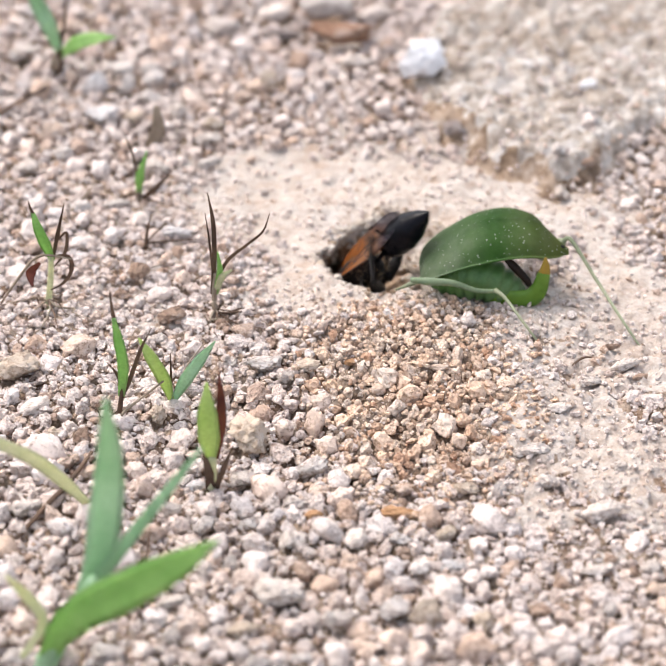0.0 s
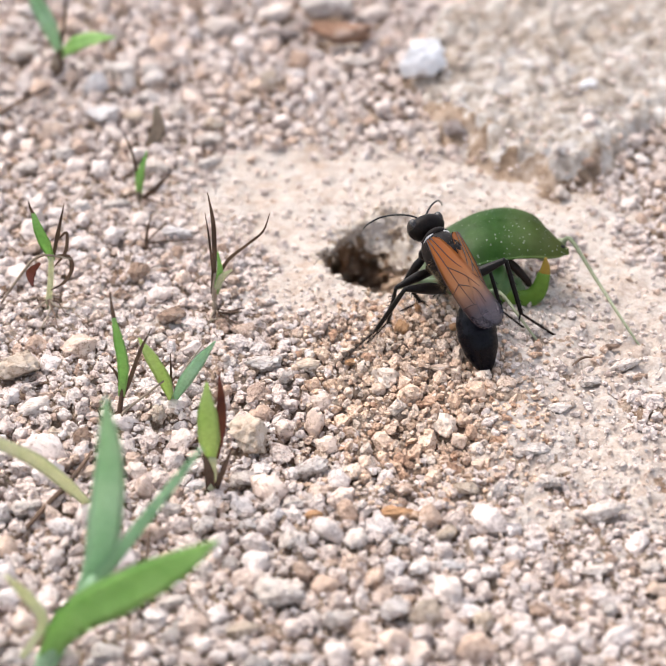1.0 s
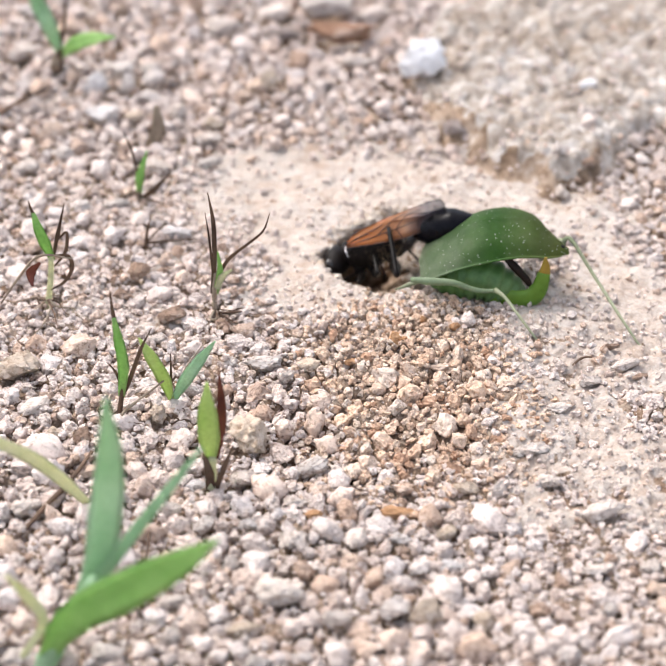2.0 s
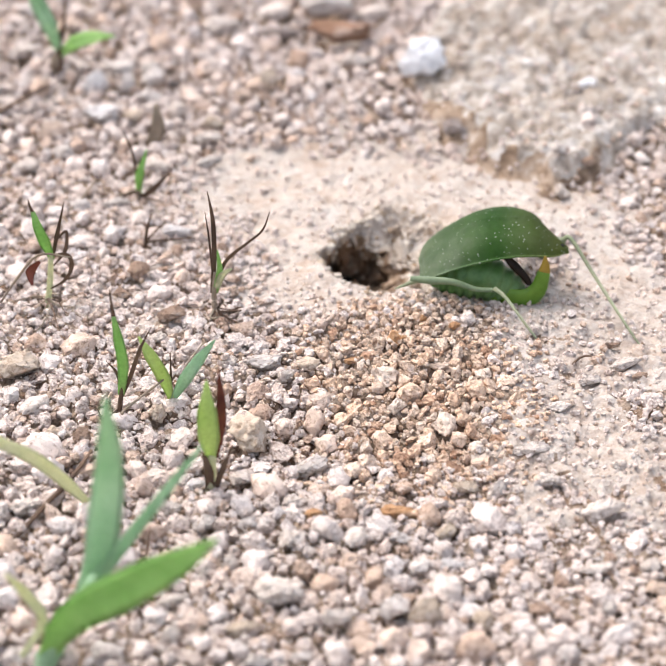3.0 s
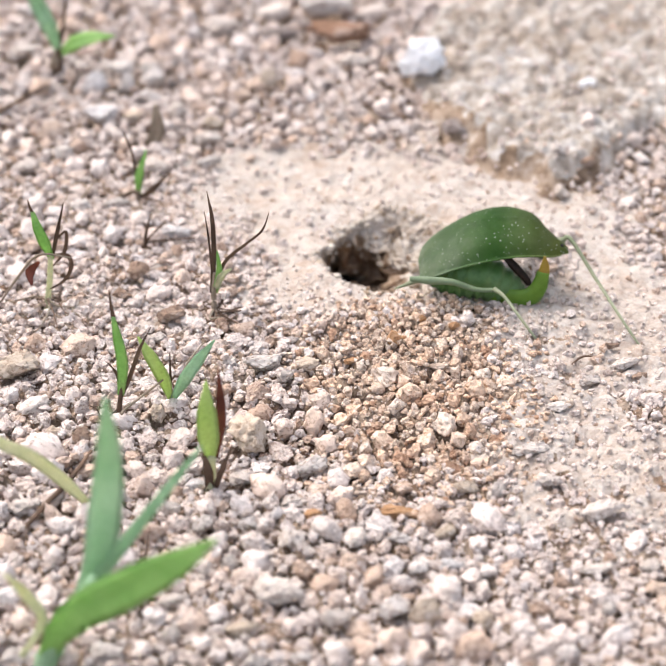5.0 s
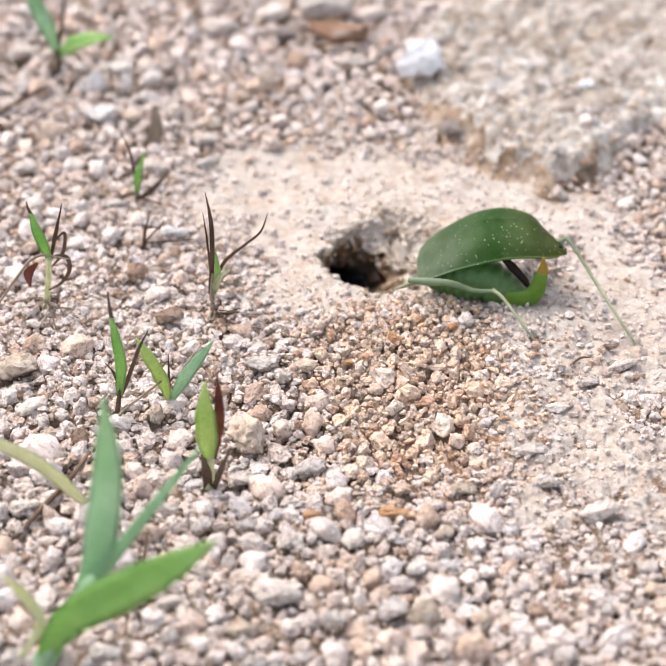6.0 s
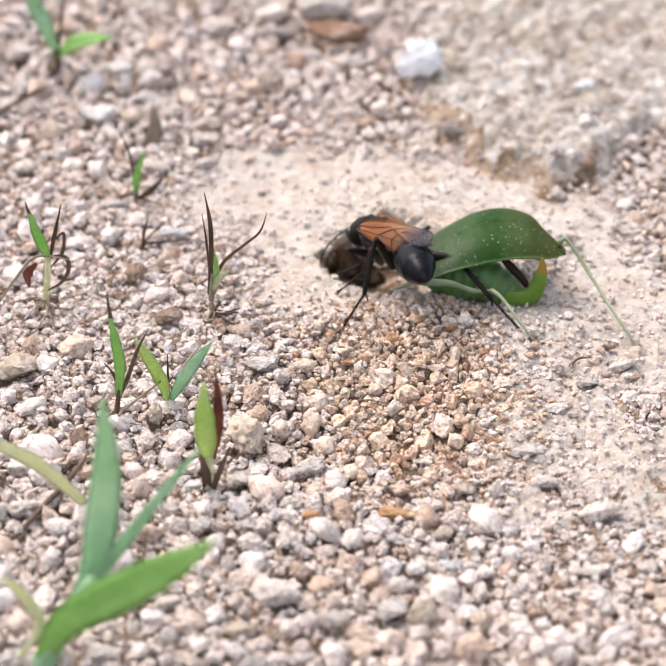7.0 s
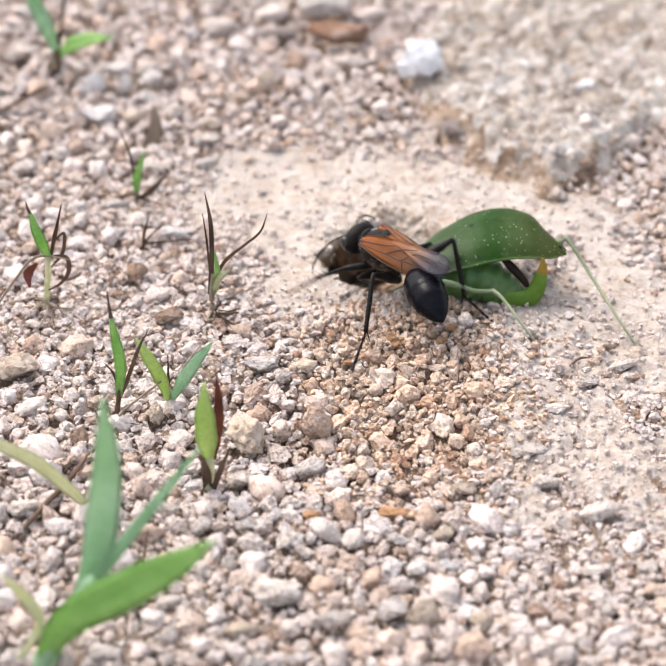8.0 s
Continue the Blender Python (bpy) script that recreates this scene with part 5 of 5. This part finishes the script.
def limb_frame(origin, way, up):
    x = way.normalized()
    y = up.cross(x)
    y = y.normalized() if y.length > 1e-5 else x.orthogonal().normalized()
    z = x.cross(y)
    m = Matrix((x, y, z)).transposed().to_4x4()
    m.translation = origin
    return m


def motions():
    body = [
        (0.0, stand(3.5, 17.0, -2.5, 158, -57)), (0.1, stand(4.5, 15.5, 1.0, 160, -47)), (0.2, stand(6.0, 15.0, 2.5, 160, -41)),
        (0.3, stand(6.5, 15.5, 3.5, 158, -34)), (0.4, stand(7.8, 12.2, 8.0, 150, -8)), (0.5, stand(8.8, 11.4, 8.2, 122, -9, -14)),
        (0.6, stand(10.8, 9.9, 8.5, 115, 2)), (0.7, stand(12.2, 6.7, 10.0, 102, 13)), (0.8, stand(13.6, 6.4, 10.2, 101, 15)),
        (0.9, stand(13.5, 5.7, 10.5, 103, 16)), (1.0, stand(14.5, 0.5, 11.5, 119, 18)), (1.1, stand(13.3, 0.4, 10.0, 120, 8)),
        (1.3, stand(12.5, 3.0, 9.0, 126, -4, -10)), (1.5, stand(13.4, 5.5, 9.0, 124, -7, -14)), (1.6, stand(12.2, 7.0, 8.5, 126, -9, -12)),
        (1.7, stand(8.1, 9.8, 7.5, 136, -15)), (1.9, stand(5.7, 15.5, 4.0, 160, -25)), (2.1, stand(4.9, 20.1, 0.0, 170, -40)),
        (2.3, stand(5.0, 21.0, -4.0, 145, -45)), (2.55, stand(1.5, 28.0, -11.0, 122, -46)), (2.8, stand(-2.5, 36.0, -20.0, 119, -46)),
        (4.0, stand(-2.7, 36.3, -20.4, 119, -46)), (5.9, stand(-2.5, 36.0, -20.0, 119, -46)), (6.1, stand(1.0, 29.0, -13.0, 122, -46)),
        (6.2, stand(3.0, 23.0, -9.0, 150, -50)), (6.3, stand(3.5, 18.0, -3.5, 152, -62)), (6.4, stand(5.5, 16.0, 3.2, 150, -32)),
        (6.5, stand(6.9, 16.2, 4.0, 146, -36)), (6.6, stand(5.5, 16.5, 3.0, 138, -41)), (6.7, stand(5.5, 15.5, 4.5, 134, -36)),
        (6.8, stand(8.9, 12.0, 7.0, 128, -20)), (6.9, stand(9.1, 12.7, 6.5, 124, -20)), (7.0, stand(7.2, 11.8, 7.6, 120, -20, -14)),
        (7.1, stand(12.9, 6.3, 10.0, 92, 12)), (7.2, stand(12.6, 6.0, 10.2, 92, 14)), (7.3, stand(12.6, 6.6, 9.5, 90, 8)),
        (7.4, stand(13.2, 1.1, 9.0, 103, -10)), (7.5, stand(10.3, 2.9, 8.5, 100, -10)), (7.6, stand(10.9, 4.9, 8.5, 104, -15)),
        (7.7, stand(10.7, 4.4, 8.5, 108, -16)), (7.8, stand(10.3, 4.7, 8.5, 112, -15)), (7.9, stand(9.0, 6.0, 8.4, 120, -13, -12)),
        (8.0, stand(7.3, 7.6, 8.2, 129, -9, -18)),
    ]
    walk(wasp, body)
    times = [t for t, _ in body]
    # abdomen droop, wing raise, wing spread
    shape = [
        (0.0, 0, 4, 4, 0, 25), (0.3, 0, 6, 4, 0, 20), (0.4, 4, 4, 2, 0, 0), (0.5, 14, 2, 2, -20, 0), (0.6, 34, 2, 2, -8, 0), (0.8, 25, 2, 2, -10, 0), (1.0, 30, 2, 3, -3, 0), (1.1, 36, 2, 2, -8, 0),
        (1.5, 40, 2, 2, -16, 0), (1.6, 38, 2, 2, -14, 0), (1.7, 22, 2, 2, -8, 0), (2.1, 5, 2, 2, 0, 0), (6.2, 0, 5, 2, 0, 0), (6.4, 0, 12, 6, 0, 15), (6.5, 0, 24, 14, 0, 0), (6.6, 0, 16, 5, 0, -3), (6.8, 12, 4, 2, -6, 0), (6.9, 16, 2, 2, -14, 0),
        (7.0, 2, 2, 2, -18, 0), (7.1, 8, 2, 2, -16, 0), (7.2, 26, 2, 2, -7, 0), (7.3, 4, 2, 2, -8, 0), (7.4, 12, 2, 2, 0, 0), (7.5, -4, 2, 2, -8, 0), (7.6, 0, 2, 2, 0, 0), (7.8, 0, 2, 2, -6, 0), (8.0, 6, 2, 2, -24, 0),
    ]
    rows = {"abdomen": [], 1: [], -1: []}
    for t in times:
        droop, lift, spread, swing, edge = blend_keys(shape, t)
        rows["abdomen"].append((t, pose(*[c * MM for c in ABDOMEN_PIVOT], 0, -droop, swing)))
        for s in (-1, 1):
            x, y, z = WING_PIVOT
            rows[s].append((t, pose(x * MM, y * s * MM, (z + 0.12 * s) * MM, edge - 20 * s, lift - 7, (5 - spread) * s)))
    walk(wasp_abdomen, rows["abdomen"])
    for s, wing in wasp_wings:
        walk(wing, rows[s])
    # where the feet stand: t, x, y, height
    feet = {
        ("hind_leg", 1): [(0.1, 12.7, 6.4, 0.0), (0.2, 12.4, 6.1, 0.0), (0.3, 11.2, 4.4, 0.5), (0.4, 8.3, 0.0, 0.3), (0.5, 0.7, -1.2, 0.3),
                          (0.6, 1.0, -1.4, 0.3), (0.7, -0.4, -1.7, 0.3), (0.8, 0.8, -1.2, 0.3), (0.9, 2.8, -4.5, 0.3), (1.0, 0.8, -6.4, 0.3), (1.1, 2.5, -8.2, 0.3),
                          (1.3, 5.7, -6.7, 0.3), (1.5, 5.1, -8.4, 0.3), (1.7, 6.0, -8.6, 0.3)],
        ("middle_leg", 1): [(0.9, 0.7, 4.1, 0.3), (1.0, 3.6, -3.6, 0.3), (1.1, 5.2, -6.4, 0.3), (1.3, 3.7, -0.7, 0.3), (1.5, 3.3, -4.1, 0.3), (1.6, 3.4, -3.1, 0.3), (1.7, -0.3, 2.2, 0.3)],
        ("front_leg", 1): [(1.6, 2.5, 9.2, 0.3), (1.7, -6.2, 3.7, 0.3)],
        ("hind_leg", -1): [(0.4, 28.1, 8.8, 7.0), (0.5, 28.1, 1.2, 0.3), (0.6, 28.5, 2.2, 0.3), (0.7, 27.3, 0.7, 0.3), (0.8, 29.3, -0.9, 0.3), (1.6, 29.1, -1.9, 0.3), (1.7, 27.4, -0.7, 0.3)],
        ("middle_leg", -1): [(0.9, 25.8, -0.2, 0.3), (1.6, 25.6, 0.7, 0.3)],
        ("front_leg", -1): [(1.1, 11.1, 0.2, 0.3), (1.6, 13.6, 0.7, 0.3)],
    }
    later = {
        ("hind_leg", 1): [(6.5, 11.6, 2.5, 0.3), (6.7, 11.5, 2.6, 0.3), (6.8, 1.8, 1.1, 0.3), (7.0, 1.3, 0.3, 0.3), (7.1, -4.5, -3.3, 0.3), (7.2, -5.0, -3.0, 0.3),
                          (7.3, 0.6, -12.7, 0.3), (7.4, 3.0, -16.7, 0.3), (7.5, 3.0, -14.6, 0.3), (7.6, 3.3, -11.6, 0.3), (7.7, 3.4, -14.5, 0.3), (7.8, 1.9, -12.0, 0.3), (8.0, 2.5, -9.3, 0.3)],
        ("middle_leg", 1): [(7.3, -0.2, 9.4, 0.3), (7.4, 1.8, -3.9, 0.3), (7.5, 1.8, -4.9, 0.3), (7.7, 2.4, -4.9, 0.3), (7.8, 2.4, -7.2, 0.3), (8.0, 1.2, 7.8, 0.3)],
        ("front_leg", 1): [(7.6, 10.1, -0.9, 0.5), (7.8, 10.9, 0.6, 0.5), (8.0, -5.9, 9.1, 0.3)],
        ("hind_leg", -1): [(6.5, 23.9, 15.0, 9.5), (6.6, 26.1, 15.6, 10.0), (6.7, 26.2, 15.3, 10.0), (6.8, 27.5, 4.8, 0.3), (7.0, 25.2, -0.1, 0.3), (7.1, 19.5, -2.1, 0.3),
                           (7.2, 20.2, -2.7, 0.3), (7.3, 20.7, -3.0, 0.3), (7.4, 25.0, -6.5, 0.3), (7.5, 24.3, -7.0, 0.3), (7.6, 24.3, -7.0, 0.3), (7.8, 23.8, -8.3, 0.3), (8.0, 21.9, 1.3, 0.3)],
        ("middle_leg", -1): [(7.4, 22.7, 0.9, 0.3), (7.5, 21.5, 0.9, 0.3), (7.7, 20.9, 0.6, 0.3)],
        ("front_leg", -1): [(7.5, 14.6, 1.1, 0.5), (7.8, 12.3, 0.6, 0.5)],
    }
    stance = {"front_leg": (6.0, 4.0), "middle_leg": (1.5, 7.0), "hind_leg": (-6.5, 7.0)}
    tucked = {"front_leg": (6.0, 1.8, -2.6), "middle_leg": (-1.5, 2.6, -3.0), "hind_leg": (-7.5, 2.2, -2.6)}
    out_of_hole = [(0.2, 0), (0.45, 1), (1.75, 1), (2.1, 0), (6.55, 0), (6.85, 1), (8.0, 1)]
    for name, s, hip, a, b, c, leg, shin, foot in wasp_legs:
        rows = [[], [], []]
        for t, m in body:
            x, y = stance[name]
            p = m @ (Vector((x, y * s, 0)) * MM) / MM
            p.z = float(height(np.array(p.x), np.array(p.y))) + 0.2
            q = m @ (Vector((tucked[name][0], tucked[name][1] * s, tucked[name][2])) * MM) / MM
            p = q.lerp(p, blend_keys(out_of_hole, t)[0])
            keys = feet.get((name, s)) if t < 3 else later.get((name, s))
            if keys and keys[0][0] - 0.01 <= t <= keys[-1][0] + 0.01:
                p = Vector(blend_keys(keys, t))
            goal = (m.inverted() @ (p * MM)) / MM
            to = goal - hip
            reach = 0.96 * (a + b + c)
            if to.length > reach:
                goal = hip + to * (reach / to.length)
            up = (m.to_3x3().inverted() @ Vector((0, 0, 1))).normalized()
            flat = (hip - goal) - up * (hip - goal).dot(up)
            flat = flat.normalized() if flat.length > 1e-4 else Vector((0, -s, 0))
            ankle = goal + (flat * 0.80 + up * 0.55).normalized() * c * 0.97
            d = ankle - hip
            if d.length > (a + b) * 0.985:
                ankle = hip + d * ((a + b) * 0.985 / d.length)
                d = ankle - hip
            dist = max(d.length, abs(a - b) + 0.3)
            cos = max(-1, min(1, (a * a + dist * dist - b * b) / (2 * a * dist)))
            pole = (up * 0.75 + Vector((0, s * 1.0, 0)) + Vector((0.3 if name == "front_leg" else -0.25, 0, 0)))
            along = d.normalized()
            side = (pole - along * pole.dot(along)).normalized()
            knee = hip + (along * cos + side * math.sqrt(1 - cos * cos)) * a
            lm = limb_frame(hip * MM, knee - hip, side)
            sm = limb_frame(knee * MM, ankle - knee, side)
            fm = limb_frame(ankle * MM, goal - ankle, up)
            rows[0].append((t, lm))
            rows[1].append((t, lm.inverted() @ sm))
            rows[2].append((t, lm.inverted() @ fm))
        for ob, r in zip((leg, shin, foot), rows):
            walk(ob, r)
    # stones dragged out of the burrow and left on the heap
    at = lambda x, y, z, rx=0, rz=0: pose(x * MM, y * MM, z * MM, rx, 0, rz)
    walk(dug_pebble, [(0.0, at(-2, 33, -17)), (6.9, at(-2, 33, -17)), (7.1, at(8, 18, -3, 20, 0)), (7.3, at(11.5, 1.8, 2.0, 40, 20)), (7.4, at(11.3, -4.0, 2.0, 70, 30)),
                      (7.5, at(6.4, -15.0, 2.2, 120, 40)), (7.6, at(-1.4, -21.5, 1.8, 180, 30)), (7.7, at(-1.5, -21.3, 1.6, 185, 30)), (8.0, at(-1.6, -21.4, 1.6, 185, 30))])
    walk(dug_crumb, [(0.0, at(0, 31, -15)), (7.0, at(0, 31, -15)), (7.2, at(8, 17, -3)), (7.5, at(10.9, -1.1, 2.0)), (7.8, at(9.9, -3.7, 1.8, 40)), (7.9, at(7.4, -5.9, 2.0, 70)), (8.0, at(5.6, -7.0, 1.6, 110))])
    for crumb, t, x, y in FLUNG:
        z = float(height(np.array(x), np.array(y))) + 0.9
        walk(crumb, [(0.0, at(3, 25, -9)), (t - 0.12, at(3, 25, -9)), (t, at(8, 14, 0.5)), (t + 0.1, at((x + 8) / 2, (y + 14) / 2, 3.0, 60)), (t + 0.22, at(x, y, z, 110)), (8.0, at(x, y, z, 110))])
    walk(dug_clod, [(0.0, at(3, 24, -9)), (0.6, at(8, 18, -3)), (0.9, at(9.8, 3.7, 2.0, 30)), (1.0, at(8.8, -0.9, 1.8, 60)), (1.2, at(7.9, -3.2, 1.4, 85)), (8.0, at(7.8, -3.2, 1.4, 85))])



# ---- stones of the ground, then the gravel and grit between them ----
def build_gravel():
    rng = np.random.RandomState(5)
    made = 0
    X, Y = field(rng, 6000)
    C = coarse(X, Y)
    R = (1.2 + 1.2 * rng.rand(6000) ** 1.6) * (1.0 + 0.5 * np.clip((-16 - Y) / 24, 0, 1))
    clear = (hole_radius(X, Y) > 1.25) & (in_spoil(X, Y) < 0.5) & (bell(X, Y, 21, 9, 9, 6) < 0.3)
    for x, y, c, r in zip(X[clear], Y[clear], C[clear], R[clear]):
        if made >= 300:
            break
        if rng.rand() > c ** 2.5:
            continue
        if not room(x, y, r):
            continue
        me = STONE_SHAPES[made % 10]
        if not me.materials:
            me.materials.append(M_STONE)
        ob = new("stone", me)
        z = float(height(np.array(x), np.array(y)))
        s = rng.uniform(0.8, 1.15, 3) * r
        ob.matrix_basis = pose(x * MM, y * MM, (z + 0.15 * r) * MM, rng.uniform(-25, 25), rng.uniform(-25, 25), rng.uniform(0, 360)) @ Matrix.Diagonal((s[0], s[1], s[2] * 0.85, 1))
        ob.parent = ground
        made += 1
    # the heap first, then gravel of falling size, packed closer and deeper the smaller it is
    spoil, broad, big, gravel, small, fine = [], [], [], [], [], []
    X, Y = field(rng, 60000)
    R = (0.7 + 1.15 * rng.rand(60000) ** 1.5) * (1 - 0.42 * np.clip((Y + 12) / 8, 0, 1))
    ok = (in_spoil(X, Y) > 0.30 + 0.4 * rng.rand(60000)) & (hole_radius(X, Y) > 1.2)
    for x, y, r in zip(X[ok], Y[ok], R[ok]):
        if room(x, y, r, 0.70):
            spoil.append((x, y, r))
    spoil_small = []
    X, Y = field(rng, 90000)
    R = rng.uniform(0.28, 0.62, 90000)
    ok = (in_spoil(X, Y) > 0.16 + 0.5 * rng.rand(90000)) & (hole_radius(X, Y) > 1.2)
    for x, y, r in zip(X[ok], Y[ok], R[ok]):
        if room(x, y, r, 0.62):
            spoil_small.append((x, y, r))
    # smallest and largest radius, tries, list, how it thins out on sand, packing, least share
    for lo, hi, n, into, power, close, least in (
            (1.3, 2.3, 7000, broad, 1.2, 0.68, 0), (0.95, 1.5, 22000, big, 1.4, 0.68, 0), (0.58, 0.95, 26000, gravel, 1.1, 0.68, 0.02),
            (0.36, 0.58, 45000, small, 0.8, 0.62, 0.10), (0.22, 0.36, 60000, fine, 0.6, 0.60, 0.16)):
        X, Y = field(rng, n)
        C = coarse(X, Y)
        HR = hole_radius(X, Y)
        SP = in_spoil(X, Y) > 0.3 + 0.4 * rng.rand(n)
        R = lo + (hi - lo) * rng.rand(n) ** 1.4
        P = rng.rand(n)
        least = np.where(Y < 10, least, least * 0.5)
        want = np.maximum(C ** power, least) * (0.65 + 0.35 * np.clip((-12 - Y) / 22, 0, 1))
        ok = (P < want) & (HR > 1.10)
        if into is broad:
            ok &= (Y < -10 - 14 * rng.rand(n)) & (X < 18 + 14 * rng.rand(n))
        if into is fine:
            ok &= Y < 42
        for x, y, r, heap in zip(X[ok], Y[ok], R[ok], SP[ok]):
            if room(x, y, r, close):
                (spoil_small if heap else into).append((x, y, r))
    # an under-layer that fills the gaps between the larger stones
    below = []
    taken.clear()
    X, Y = field(rng, 60000)
    R = rng.uniform(0.42, 0.85, 60000)
    ok = (rng.rand(60000) < coarse(X, Y) ** 1.3) & (hole_radius(X, Y) > 1.15) & (in_spoil(X, Y) < 0.6) & (Y < np.where(X < 5, 80, 28))
    for x, y, r in zip(X[ok], Y[ok], R[ok]):
        if room(x, y, r, 0.80):
            below.append((x, y, r))
    n = 26000
    X, Y = field(rng, n)
    keep = (hole_radius(X, Y) > 1.04) & (rng.rand(n) < 0.9 * coarse(X, Y) + 0.25 * (Y < 4)) & (Y < 50)
    X, Y = X[keep], Y[keep]
    tiny = np.stack([X, Y, 0.11 + 0.14 * rng.rand(len(X)) ** 1.5], -1)

    def placed(rows, lower=0.0):
        """Lying in the gravel, sunk deeper where sand has run in."""
        a = np.asarray(rows)
        c = coarse(a[:, 0], a[:, 1])
        z = height(a[:, 0], a[:, 1]) - lower * c - a[:, 2] * 0.75 * (1 - c) ** 3
        return np.column_stack([a[:, 0], a[:, 1], z, a[:, 2]])

    def rested(rows):
        """Lying on the soil between the stones."""
        a = np.asarray(rows)
        return np.column_stack([a[:, 0], a[:, 1], surface(a[:, 0], a[:, 1])[2] + 0.1 * a[:, 2], a[:, 2]])

    # the heap: its larger grains one by one, the rest joined
    heap = tagged(empty("spoil_heap", 10.5, -13, 0), "low heap of orange-brown grains dug from the burrow", "spoil heap")
    shapes = []
    for k in range(12):
        v, f = pebble_shape(3, 700 + k, 0.75)
        me = bpy.data.meshes.new("grain")
        me.from_pydata((v * MM).tolist(), [], f.tolist())
        me.materials.append(M_SPOIL_PARTS)
        shapes.append(me)
    spoil.sort(key=lambda q: -q[2])
    for k, (x, y, z, r) in enumerate(placed(spoil[:300], 0.3)):
        ob = new("grain", shapes[k % 12])
        ob.parent = heap
        sx, sy, sz = rng.uniform(0.85, 1.15, 3) * r
        ob.matrix_basis = pose((x - 10.5) * MM, (y + 13) * MM, (z + 0.4 * r) * MM, rng.uniform(-60, 60), rng.uniform(-60, 60), rng.uniform(0, 360)) @ Matrix.Diagonal((sx, sy, sz, 1))
    rest = scatter_mesh("fine_spoil", rested(spoil[300:] + spoil_small) - np.array([10.5, -13, 0, 0]), 2, 3, M_SPOIL, "fine orange-brown grains of the heap", "", smooth=False, sink=0.05, angular=0.8)
    rest.parent = heap
    scatter_mesh("coarse_gravel", placed(broad + big, 0.15), 3, 2, M_GRAVEL, "coarse broken pinkish white granite gravel", "gravel", smooth=False, sink=0.3, angular=0.7)
    scatter_mesh("gravel", placed(gravel, 0.35), 2, 4, M_GRAVEL, "loose pinkish white granite gravel", "gravel", smooth=False, sink=0.3, angular=0.7)
    scatter_mesh("buried_gravel", rested(below), 2, 11, M_GRAVEL, "pale gravel lying under the larger stones", "gravel", smooth=False, sink=0.15, angular=0.7)
    scatter_mesh("fine_gravel", rested(small), 2, 6, M_GRAVEL, "fine pale granite gravel", "gravel", smooth=False, sink=0.1, angular=0.8)
    scatter_mesh("coarse_sand", rested(fine), 1, 9, M_GRAVEL, "coarse pale granite sand", "sand", smooth=False, sink=0.1, angular=0.8)
    scatter_mesh("grit", rested(tiny), 1, 7, M_GRAVEL, "fine sandy grit between the stones", "grit", smooth=False, sink=0.2)
    # crumbs of earth on the walls and floor of the pit
    n = 4500
    X, Y = rng.uniform(-3, 18, n), rng.uniform(6, 34, n)
    r = hole_radius(X, Y)
    ok = (r < 1.10) & (r > 0.25)
    X2, Y2, Z2, _, _ = surface(X[ok], Y[ok])
    crumbs = np.column_stack([X2, Y2, Z2, 0.16 + 0.5 * rng.rand(ok.sum()) ** 3])
    scatter_mesh("earth_crumbs", crumbs, 1, 8, M_CRUMB, "brown crumbs of earth clinging to the burrow walls", "soil", smooth=False, sink=0.5)


build_gravel()

motions()
